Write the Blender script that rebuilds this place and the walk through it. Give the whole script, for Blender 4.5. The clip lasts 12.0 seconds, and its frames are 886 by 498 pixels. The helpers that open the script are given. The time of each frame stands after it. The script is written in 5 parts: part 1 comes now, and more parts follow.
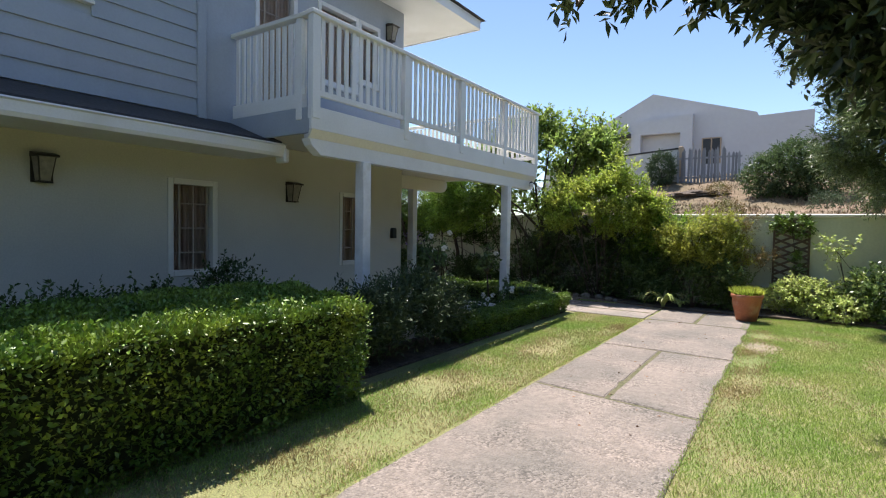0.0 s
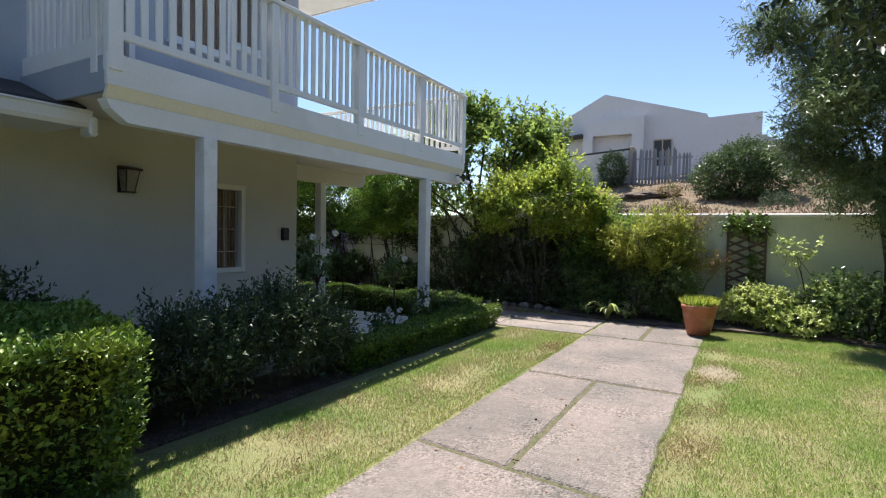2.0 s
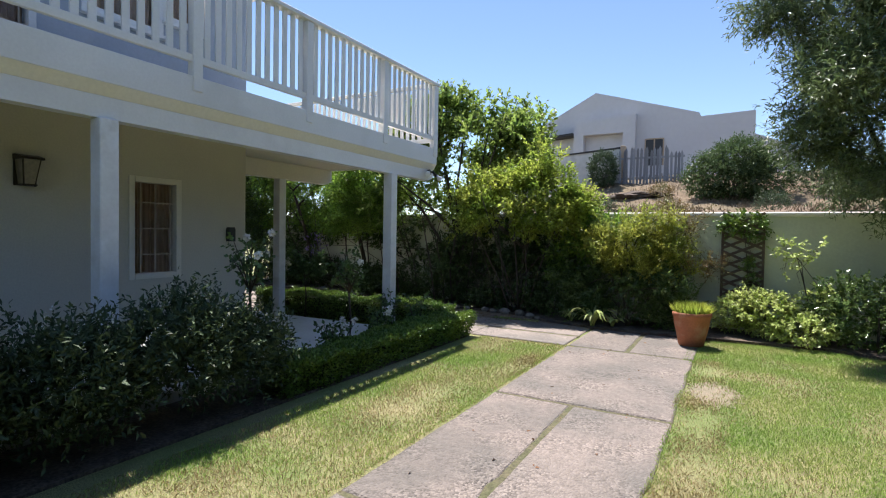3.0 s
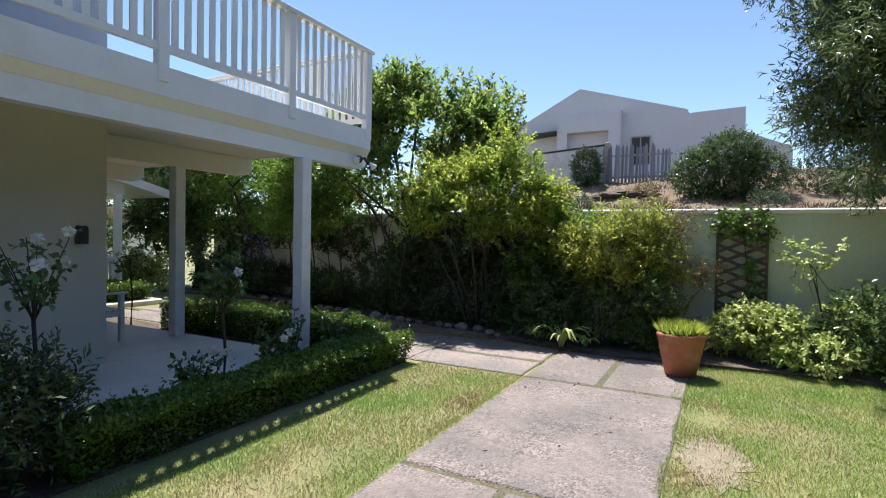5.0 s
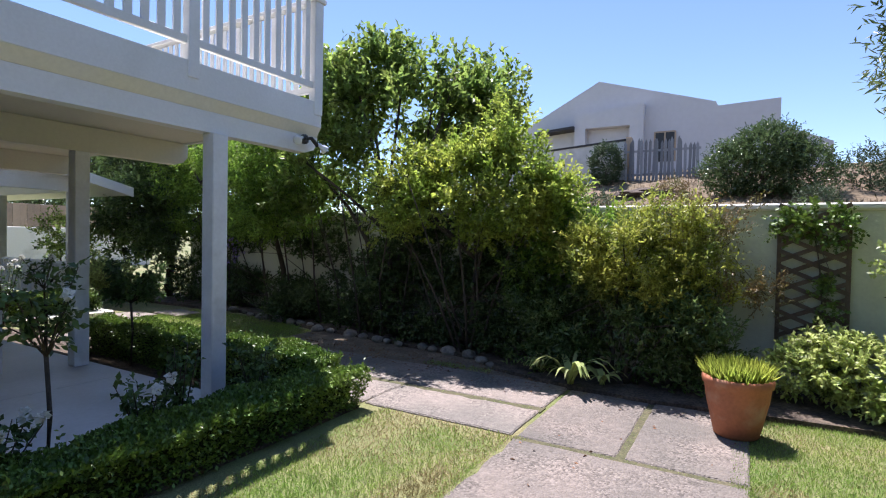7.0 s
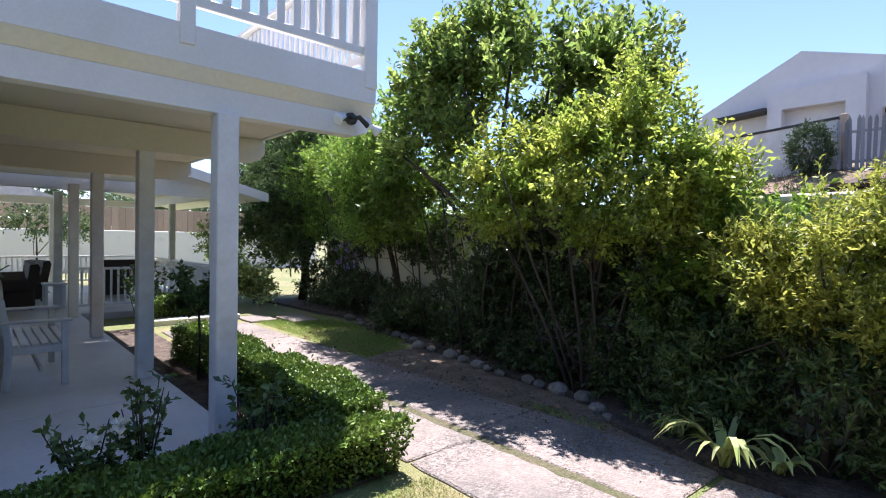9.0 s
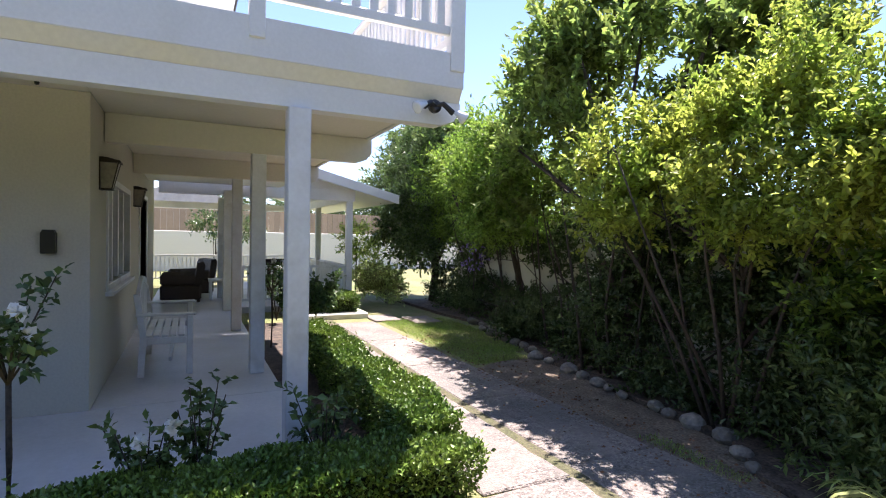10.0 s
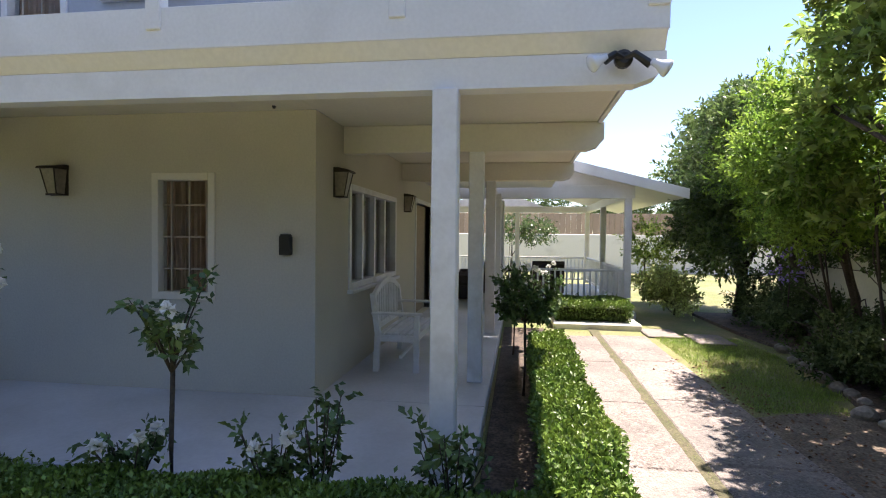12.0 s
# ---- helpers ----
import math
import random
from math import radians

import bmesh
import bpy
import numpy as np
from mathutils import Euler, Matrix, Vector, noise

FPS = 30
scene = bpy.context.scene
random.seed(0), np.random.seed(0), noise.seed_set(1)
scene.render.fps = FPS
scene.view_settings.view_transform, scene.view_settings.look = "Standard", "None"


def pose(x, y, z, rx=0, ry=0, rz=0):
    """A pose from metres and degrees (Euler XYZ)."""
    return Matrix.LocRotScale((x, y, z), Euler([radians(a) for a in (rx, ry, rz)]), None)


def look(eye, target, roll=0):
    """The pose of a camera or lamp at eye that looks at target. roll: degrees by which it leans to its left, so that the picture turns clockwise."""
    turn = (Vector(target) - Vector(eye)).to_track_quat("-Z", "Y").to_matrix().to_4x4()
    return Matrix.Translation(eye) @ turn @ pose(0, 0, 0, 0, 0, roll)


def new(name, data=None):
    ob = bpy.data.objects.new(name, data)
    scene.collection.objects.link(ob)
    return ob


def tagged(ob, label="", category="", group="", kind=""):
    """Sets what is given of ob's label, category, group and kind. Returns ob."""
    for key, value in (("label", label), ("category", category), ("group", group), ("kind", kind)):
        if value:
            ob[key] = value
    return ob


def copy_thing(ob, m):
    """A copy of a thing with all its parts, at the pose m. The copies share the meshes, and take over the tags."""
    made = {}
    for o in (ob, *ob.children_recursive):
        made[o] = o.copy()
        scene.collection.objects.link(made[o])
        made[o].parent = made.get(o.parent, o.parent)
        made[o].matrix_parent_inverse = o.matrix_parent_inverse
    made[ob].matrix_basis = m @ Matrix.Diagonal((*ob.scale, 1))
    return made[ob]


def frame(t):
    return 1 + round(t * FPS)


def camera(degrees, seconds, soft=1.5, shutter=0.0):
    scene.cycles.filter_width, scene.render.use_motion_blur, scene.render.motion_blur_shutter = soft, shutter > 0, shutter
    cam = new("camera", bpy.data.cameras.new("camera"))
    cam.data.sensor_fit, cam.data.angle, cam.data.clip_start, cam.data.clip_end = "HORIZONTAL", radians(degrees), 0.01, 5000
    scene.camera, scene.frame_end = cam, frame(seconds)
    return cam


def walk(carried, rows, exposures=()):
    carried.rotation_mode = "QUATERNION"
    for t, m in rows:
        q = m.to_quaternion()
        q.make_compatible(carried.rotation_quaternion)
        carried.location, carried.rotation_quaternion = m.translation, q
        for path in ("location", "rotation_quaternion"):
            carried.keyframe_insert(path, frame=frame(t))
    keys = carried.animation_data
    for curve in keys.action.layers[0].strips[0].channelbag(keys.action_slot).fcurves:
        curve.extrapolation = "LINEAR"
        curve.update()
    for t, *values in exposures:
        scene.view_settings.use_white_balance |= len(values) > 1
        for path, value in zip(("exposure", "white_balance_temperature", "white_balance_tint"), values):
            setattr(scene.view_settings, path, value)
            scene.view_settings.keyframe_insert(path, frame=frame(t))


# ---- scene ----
cam = camera(80.3, 12.0, 1.1)
METRES, EYE, TILT, LEAN, TURN = 9.9, 1.62, 0.0, 0.0, 33.9
ROWS = [
    (0.0, 0.0, 0.0, 0.0, 0.04, -2.27, -0.96),
    (0.5, 0.0196, 0.0404, -0.0022, -1.55, -2.17, -1.03),
    (1.0, 0.043, 0.0809, -0.0016, -2.97, -2.04, -1.04),
    (1.5, 0.0657, 0.1217, -0.002, -3.56, -1.95, -1.03),
    (2.0, 0.0897, 0.1596, -0.0035, -4.19, -1.83, -1.05),
    (2.5, 0.1131, 0.1992, -0.0046, -4.52, -1.73, -1.03),
    (3.0, 0.1359, 0.2389, -0.0048, -4.85, -1.65, -1.02),
    (5.0, 0.2255, 0.3959, -0.0057, -5.96, -1.35, -1.04),
    (5.5, 0.243, 0.435, -0.0033, -5.9, -1.3, -1.04),
    (6.0, 0.2613, 0.4754, -0.0037, -5.74, -1.26, -1.05),
    (6.5, 0.2765, 0.5188, -0.0034, -5.23, -1.23, -1.06),
    (8.5, 0.3503, 0.6762, -0.0025, 7.39, -1.02, -0.99),
    (9.0, 0.3676, 0.7119, -0.0015, 14.15, -1.05, -0.98),
    (9.5, 0.3806, 0.7446, -0.0029, 21.79, -1.0, -1.03),
    (10.0, 0.3933, 0.7774, -0.0028, 30.35, -1.1, -1.02),
    (10.5, 0.4014, 0.8112, -0.0006, 38.6, -1.21, -0.9),
    (11.0, 0.4071, 0.8435, 0.0002, 48.59, -1.24, -0.7),
    (11.5, 0.407, 0.8736, -0.0017, 58.19, -1.32, -0.63),
    (12.0, 0.405, 0.9023, -0.0011, 64.31, -1.43, -0.59),
]
walk(cam, [(t, pose(0, 0, EYE, TILT, LEAN, TURN) @ pose(METRES * x, METRES * y, METRES * z, 90 + pitch, roll, yaw)) for t, x, y, z, yaw, pitch, roll in ROWS],
     [(0.0, 1.0, 6550, 14), (3.0, 0.95, 6350, 15), (6.5, 0.98, 6100, 19), (8.5, 1.22, 6000, 24), (10.5, 1.64, 6550, 24), (12.0, 1.6, 6750, 22)])

# ---- light ----
SUN = Vector((-0.295, 0.28, 1.0)).normalized()          # towards the sun
world = bpy.data.worlds.new("world")
scene.world = world
world.use_nodes = True
wn = world.node_tree.nodes
sky = wn.new("ShaderNodeTexSky")
sky.sky_type, sky.sun_disc = "NISHITA", False
sky.sun_elevation = math.asin(SUN.z)
sky.sun_rotation = math.atan2(SUN.x, SUN.y)
sky.air_density, sky.dust_density, sky.ozone_density = 0.9, 0.0, 2.2
wn["Background"].inputs["Strength"].default_value = 0.105
world.node_tree.links.new(sky.outputs[0], wn["Background"].inputs["Color"])
sun_data = bpy.data.lights.new("sun", "SUN")
sun_data.energy, sun_data.angle, sun_data.color = 5.0, radians(0.53), (1.0, 0.95, 0.87)
sun = new("sun", sun_data)
sun.matrix_world = look(SUN * 40, (0, 0, 0))


# ---- materials ----
def material(name, colour, rough=0.6, metal=0.0, fine=60, coarse=3, vary=0.12, bump=0.15, colour2=None, stain=None,
             island=0.0, obj=0.0, through_light=0.0, spec=0.5):
    """A surface with grain and larger stains. colour2: mixed in by coarse noise; stain: darker dirt by a third noise."""
    m = bpy.data.materials.new(name)
    m.use_nodes = True
    nt = m.node_tree
    n, l = nt.nodes, nt.links.new
    b = n["Principled BSDF"]
    b.inputs["Roughness"].default_value, b.inputs["Metallic"].default_value = rough, metal
    b.inputs["Specular IOR Level"].default_value = spec
    tc = n.new("ShaderNodeTexCoord")
    geo = n.new("ShaderNodeNewGeometry")

    def noise_tex(scale, detail=4.0):
        t = n.new("ShaderNodeTexNoise")
        t.inputs["Scale"].default_value, t.inputs["Detail"].default_value = scale, detail
        l(geo.outputs["Position"], t.inputs["Vector"])
        return t.outputs["Fac"]

    def mix(a, c, fac, mode="MIX"):
        x = n.new("ShaderNodeMix")
        x.data_type, x.blend_type = "RGBA", mode
        for sock, v in ((x.inputs[6], a), (x.inputs[7], c), (x.inputs[0], fac)):
            if isinstance(v, bpy.types.NodeSocket):
                l(v, sock)
            else:
                sock.default_value = (*v, 1) if isinstance(v, tuple) else v
        return x.outputs[2]

    def ramp(fac, lo, hi):
        r = n.new("ShaderNodeMapRange")
        r.inputs[1].default_value, r.inputs[2].default_value = lo, hi
        l(fac, r.inputs[0])
        return r.outputs[0]

    def bright(col, fac, amount):
        r = n.new("ShaderNodeMapRange")
        r.inputs[3].default_value, r.inputs[4].default_value = 1 - amount, 1 + amount
        l(fac, r.inputs[0])
        h = n.new("ShaderNodeHueSaturation")
        l(r.outputs[0], h.inputs["Value"])
        l(col, h.inputs["Color"]) if isinstance(col, bpy.types.NodeSocket) else setattr(h.inputs["Color"], "default_value", (*col, 1))
        return h.outputs[0]

    col = colour
    if colour2:
        col = mix(colour, colour2, ramp(noise_tex(coarse), 0.38, 0.64))
    if fine:
        col = bright(col, ramp(noise_tex(fine), 0.3, 0.7), vary)
    if stain:
        col = mix(col, stain, ramp(noise_tex(coarse * 0.6, 8), 0.58, 0.8))
    if island:
        col = bright(col, geo.outputs["Random Per Island"], island)
    if obj:
        oi = n.new("ShaderNodeObjectInfo")
        col = bright(col, oi.outputs["Random"], obj)
    if isinstance(col, tuple):
        b.inputs["Base Color"].default_value = (*col, 1)
    else:
        l(col, b.inputs["Base Color"])
    if bump:
        bp = n.new("ShaderNodeBump")
        bp.inputs["Strength"].default_value, bp.inputs["Distance"].default_value = bump, 0.01
        l(noise_tex(fine or 40), bp.inputs["Height"])
        l(bp.outputs[0], b.inputs["Normal"])
    if through_light:
        tr = n.new("ShaderNodeBsdfTranslucent")
        l(col, tr.inputs["Color"]) if not isinstance(col, tuple) else setattr(tr.inputs["Color"], "default_value", (*col, 1))
        ms = n.new("ShaderNodeMixShader")
        ms.inputs[0].default_value = through_light
        l(b.outputs[0], ms.inputs[1])
        l(tr.outputs[0], ms.inputs[2])
        l(ms.outputs[0], n["Material Output"].inputs["Surface"])
    return m


def leaf_material(name, a, b, rough=0.42, light=0.3):
    return material(name, a, rough, fine=0, coarse=2.2, colour2=b, bump=0, island=0.5, through_light=light)


def aggregate_material(name, tint=1.0):
    """Exposed-aggregate concrete: small pebbles in worn cement."""
    m = material(name, (0.27 * tint, 0.225 * tint, 0.194 * tint), 0.85, fine=14, coarse=1.1, vary=0.14, bump=0,
                 colour2=(0.175 * tint, 0.157 * tint, 0.138 * tint), stain=(0.13, 0.118, 0.1), obj=0.06)
    nt = m.node_tree
    n, l = nt.nodes, nt.links.new
    b = n["Principled BSDF"]
    old = b.inputs["Base Color"].links[0].from_socket
    geo = n.new("ShaderNodeNewGeometry")
    vo = n.new("ShaderNodeTexVoronoi")
    vo.inputs["Scale"].default_value = 62
    l(geo.outputs["Position"], vo.inputs["Vector"])
    bw = n.new("ShaderNodeRGBToBW")
    l(vo.outputs["Color"], bw.inputs[0])
    r = n.new("ShaderNodeMapRange")
    r.inputs[1].default_value, r.inputs[2].default_value, r.inputs[3].default_value, r.inputs[4].default_value = 0.15, 0.85, 0.5, 1.4
    l(bw.outputs[0], r.inputs[0])
    worn = n.new("ShaderNodeTexNoise")                # the cement skin is worn off in patches, where the pebbles show
    worn.inputs["Scale"].default_value, worn.inputs["Detail"].default_value = 2.3, 7.0
    l(geo.outputs["Position"], worn.inputs["Vector"])
    show = n.new("ShaderNodeMapRange")
    show.inputs[1].default_value, show.inputs[2].default_value, show.inputs[3].default_value, show.inputs[4].default_value = 0.42, 0.62, 0.25, 1.0
    l(worn.outputs["Fac"], show.inputs[0])
    part_of = n.new("ShaderNodeMix")
    part_of.data_type = "FLOAT"
    part_of.inputs[2].default_value = 1.03
    l(show.outputs[0], part_of.inputs[0])
    l(r.outputs[0], part_of.inputs[3])
    hs = n.new("ShaderNodeHueSaturation")
    l(old, hs.inputs["Color"])
    l(part_of.outputs[0], hs.inputs["Value"])
    l(hs.outputs[0], b.inputs["Base Color"])
    bp = n.new("ShaderNodeBump")
    bp.invert = True
    bp.inputs["Strength"].default_value, bp.inputs["Distance"].default_value = 0.8, 0.012
    l(vo.outputs["Distance"], bp.inputs["Height"])
    l(bp.outputs[0], b.inputs["Normal"])
    return m


def glass_material(name, tint=(0.9, 0.93, 0.93)):
    m = bpy.data.materials.new(name)
    m.use_nodes = True
    b = m.node_tree.nodes["Principled BSDF"]
    b.inputs["Base Color"].default_value = (*tint, 1)
    b.inputs["Transmission Weight"].default_value = 1.0
    b.inputs["Roughness"].default_value = 0.02
    b.inputs["IOR"].default_value = 1.2
    return m


WHITE = material("white_paint", (0.78, 0.78, 0.78), 0.42, fine=45, coarse=1.6, vary=0.03, bump=0.06, colour2=(0.73, 0.73, 0.72), stain=(0.6, 0.59, 0.56))
TRIM = material("aged_white_paint", (0.76, 0.77, 0.78), 0.5, fine=30, coarse=5, vary=0.04, bump=0.08, colour2=(0.7, 0.7, 0.7), stain=(0.5, 0.49, 0.46), obj=0.03)
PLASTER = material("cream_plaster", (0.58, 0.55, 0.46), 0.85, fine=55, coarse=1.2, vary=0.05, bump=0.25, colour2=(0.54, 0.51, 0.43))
SIDING = material("painted_siding", (0.37, 0.41, 0.47), 0.55, fine=35, coarse=2, vary=0.04, bump=0.1, colour2=(0.34, 0.375, 0.435), obj=0.03)
FLOORPAINT = material("painted_floor", (0.6, 0.6, 0.615), 0.45, fine=30, coarse=0.9, vary=0.05, bump=0.06, colour2=(0.48, 0.48, 0.48), stain=(0.47, 0.45, 0.42))
AGGREGATE = aggregate_material("exposed_aggregate", 0.86)
AGGREGATE_PALE = aggregate_material("pale_exposed_aggregate", 1.08)
JOINT = material("joint_moss", (0.085, 0.088, 0.04), 0.95, fine=50, coarse=6, vary=0.4, bump=0.6, colour2=(0.12, 0.105, 0.06))
LAWN = material("lawn", (0.15, 0.18, 0.055), 0.9, fine=110, coarse=1.1, vary=0.6, bump=0.8, colour2=(0.24, 0.215, 0.1))
HILLGRASS = material("dry_hill", (0.2, 0.14, 0.09), 0.95, fine=9, coarse=0.35, vary=0.35, bump=0.8, colour2=(0.13, 0.105, 0.055))
SOIL = material("mulch", (0.06, 0.046, 0.036), 0.95, fine=40, coarse=6, vary=0.6, bump=0.9, colour2=(0.12, 0.09, 0.066))
LITTER = material("leaf_litter", (0.15, 0.115, 0.082), 0.95, fine=45, coarse=5, vary=0.5, bump=0.8, colour2=(0.22, 0.175, 0.125))
GARDENWALL = material("garden_wall_plaster", (0.66, 0.68, 0.52), 0.88, fine=30, coarse=0.8, vary=0.05, bump=0.25, colour2=(0.6, 0.62, 0.48), stain=(0.42, 0.42, 0.33))
CAPPING = material("wall_capping", (0.78, 0.75, 0.68), 0.8, fine=25, coarse=2, vary=0.06, bump=0.2, stain=(0.5, 0.47, 0.4))
FARWALL = material("far_plaster", (0.53, 0.525, 0.55), 0.85, fine=4, coarse=0.25, vary=0.03, bump=0.05, colour2=(0.5, 0.49, 0.51))
STAINED = material("stained_plaster", (0.62, 0.59, 0.56), 0.9, fine=5, coarse=1.3, vary=0.08, bump=0.1, colour2=(0.52, 0.5, 0.47), stain=(0.16, 0.14, 0.12))
GREYWOOD = material("weathered_wood", (0.22, 0.22, 0.23), 0.85, fine=30, coarse=3, vary=0.2, bump=0.3, obj=0.25)
BROWNWOOD = material("brown_fence_wood", (0.36, 0.27, 0.19), 0.8, fine=20, coarse=2, vary=0.15, bump=0.2, obj=0.15)
TERRACOTTA = material("terracotta", (0.46, 0.165, 0.08), 0.75, fine=40, coarse=7, vary=0.1, bump=0.2, colour2=(0.39, 0.14, 0.07), stain=(0.5, 0.3, 0.2))
CURTAIN = material("brown_curtain", (0.74, 0.52, 0.37), 0.9, fine=120, coarse=9, vary=0.15, bump=0.2, colour2=(0.62, 0.43, 0.3))
IRON = material("bronze_metal", (0.055, 0.045, 0.035), 0.45, metal=0.7, fine=60, coarse=20, vary=0.2, bump=0.1)
BLACK = material("black_plastic", (0.015, 0.015, 0.016), 0.4, fine=50, vary=0.1, bump=0.03)
TILES = material("dark_roof_tiles", (0.05, 0.048, 0.05), 0.8, fine=25, coarse=4, vary=0.3, bump=0.4, obj=0.2)
WICKER = material("dark_wicker", (0.035, 0.022, 0.016), 0.6, fine=160, coarse=20, vary=0.5, bump=0.7)
CUSHION = material("brown_cushion", (0.11, 0.05, 0.035), 0.9, fine=150, coarse=6, vary=0.15, bump=0.2)
BARK = material("bark", (0.075, 0.06, 0.045), 0.95, fine=50, coarse=8, vary=0.4, bump=0.9, colour2=(0.05, 0.04, 0.03))
STONE = material("pale_stone", (0.26, 0.24, 0.21), 0.85, fine=30, coarse=9, vary=0.25, bump=0.5, colour2=(0.19, 0.175, 0.15), obj=0.2)
PETAL = material("white_petal", (0.82, 0.82, 0.78), 0.6, fine=0, bump=0, island=0.08, through_light=0.25)
LILAC = material("lilac_petal", (0.32, 0.24, 0.6), 0.6, fine=0, bump=0, island=0.2, through_light=0.2)
TRELLISWOOD = material("trellis_wood", (0.12, 0.085, 0.06), 0.85, fine=40, coarse=6, vary=0.2, bump=0.3, obj=0.2)
BULB = material("lamp_reflector_glass", (0.75, 0.77, 0.8), 0.2, fine=0, bump=0)
GLASS = glass_material("glass")
SMOKED = material("lantern_glass", (0.24, 0.21, 0.16), 0.3, fine=25, coarse=8, vary=0.2, bump=0.05)
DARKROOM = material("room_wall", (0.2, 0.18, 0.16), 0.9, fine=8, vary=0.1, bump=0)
STRAW = material("dry_lawn_blades", (0.4, 0.31, 0.16), 0.75, fine=0, coarse=1.5, colour2=(0.3, 0.24, 0.1), bump=0, island=0.3, through_light=0.2)
BLADE = material("grass_blades", (0.26, 0.40, 0.08), 0.6, fine=0, coarse=1.1, colour2=(0.37, 0.45, 0.13), bump=0, island=0.4, through_light=0.4)
LEAF_HEDGE = leaf_material("hedge_leaf", (0.1, 0.19, 0.025), (0.22, 0.305, 0.042), 0.45, 0.12)
LEAF_BOX = leaf_material("box_hedge_leaf", (0.105, 0.19, 0.03), (0.18, 0.265, 0.045), 0.42, 0.18)
LEAF_DARK = leaf_material("dark_leaf", (0.075, 0.118, 0.044), (0.11, 0.165, 0.06), 0.22, 0.4)
LEAF_MID = leaf_material("glossy_leaf", (0.17, 0.265, 0.06), (0.28, 0.36, 0.085), 0.28, 0.66)
LEAF_ROUND = leaf_material("leathery_round_leaf", (0.09, 0.15, 0.045), (0.15, 0.22, 0.065), 0.3, 0.4)
LEAF_LIME = leaf_material("lime_leaf", (0.27, 0.38, 0.06), (0.44, 0.49, 0.09), light=0.62)
LEAF_YELLOW = leaf_material("yellow_green_leaf", (0.44, 0.45, 0.085), (0.24, 0.31, 0.06), light=0.55)
LEAF_PALE = leaf_material("variegated_leaf", (0.58, 0.64, 0.25), (0.36, 0.46, 0.13), light=0.45)
LEAF_FEATHER = leaf_material("feathery_leaf", (0.14, 0.26, 0.04), (0.25, 0.37, 0.055), light=0.6)
LEAF_WILLOW = leaf_material("willow_leaf", (0.11, 0.165, 0.065), (0.17, 0.22, 0.085), 0.36)
LEAF_GREY = material("sage_leaf", (0.055, 0.088, 0.04), 0.6, fine=0, coarse=2.2, colour2=(0.085, 0.125, 0.06), bump=0, island=0.45, through_light=0.2, spec=0.35)
LEAF_GLOSSY = leaf_material("glossy_dark_leaf", (0.11, 0.175, 0.06), (0.17, 0.245, 0.08), 0.22, 0.45)
# leaf colour darkened so that the overhanging trees look backlit
LEAF_SHADE = leaf_material("backlit_leaf", (0.035, 0.055, 0.022), (0.055, 0.08, 0.03), 0.4, 0.15)
LEAF_ROSE = leaf_material("rose_leaf", (0.075, 0.14, 0.045), (0.11, 0.18, 0.055))
LEAF_RED = leaf_material("bronze_leaf", (0.2, 0.13, 0.05), (0.16, 0.18, 0.05))
CREAM = material("cream_yellow_paint", (0.78, 0.745, 0.63), 0.5, fine=30, coarse=2, vary=0.04, bump=0.05, colour2=(0.77, 0.75, 0.68))
SOFFIT = material("cream_soffit_paint", (0.74, 0.7, 0.6), 0.6, fine=30, coarse=1.2, vary=0.03, bump=0.05, colour2=(0.7, 0.67, 0.58), stain=(0.6, 0.56, 0.46))
BARPAINT = material("bar_paint", (0.48, 0.4, 0.32), 0.5, fine=40, vary=0.1, bump=0.05)
# near-black stands in for the shade between a hedge's leaves
HEDGE_SHADE = material("hedge_inner_shade", (0.018, 0.028, 0.008), 0.95, fine=30, coarse=6, vary=0.5, bump=0.6)


# ---- building helpers ----
def mesh_object(name, me, mat, parent=None, label=""):
    ob = new(name, me)
    if mat:
        me.materials.clear()
        me.materials.append(mat)
    if parent:
        ob.parent = parent
    return tagged(ob, label)


def part(name, bm, mat, parent=None, label="", smooth=False):
    me = bpy.data.meshes.new(name)
    bm.to_mesh(me)
    bm.free()
    if smooth:
        me.polygons.foreach_set("use_smooth", [True] * len(me.polygons))
    return mesh_object(name, me, mat, parent, label)


def thing(name, at, label, category, group="", kind="", rz=0.0):
    ob = new(name)
    ob.empty_display_size = 0.1
    ob.matrix_basis = pose(*at, 0, 0, rz)
    return tagged(ob, label, category, group, kind)


def box(bm, x0, x1, y0, y1, z0, z1, bevel=0.0):
    r = bmesh.ops.create_cube(bm, size=1, matrix=Matrix.LocRotScale(((x0 + x1) / 2, (y0 + y1) / 2, (z0 + z1) / 2), None, (abs(x1 - x0), abs(y1 - y0), abs(z1 - z0))))
    if bevel:
        edges = {e for v in r["verts"] for e in v.link_edges}
        bmesh.ops.bevel(bm, geom=list(edges), offset=bevel, segments=1, affect="EDGES", profile=0.5)
    return bm


def boxes(*rows, bevel=0.0):
    bm = bmesh.new()
    for r in rows:
        box(bm, *r, bevel=bevel)
    return bm


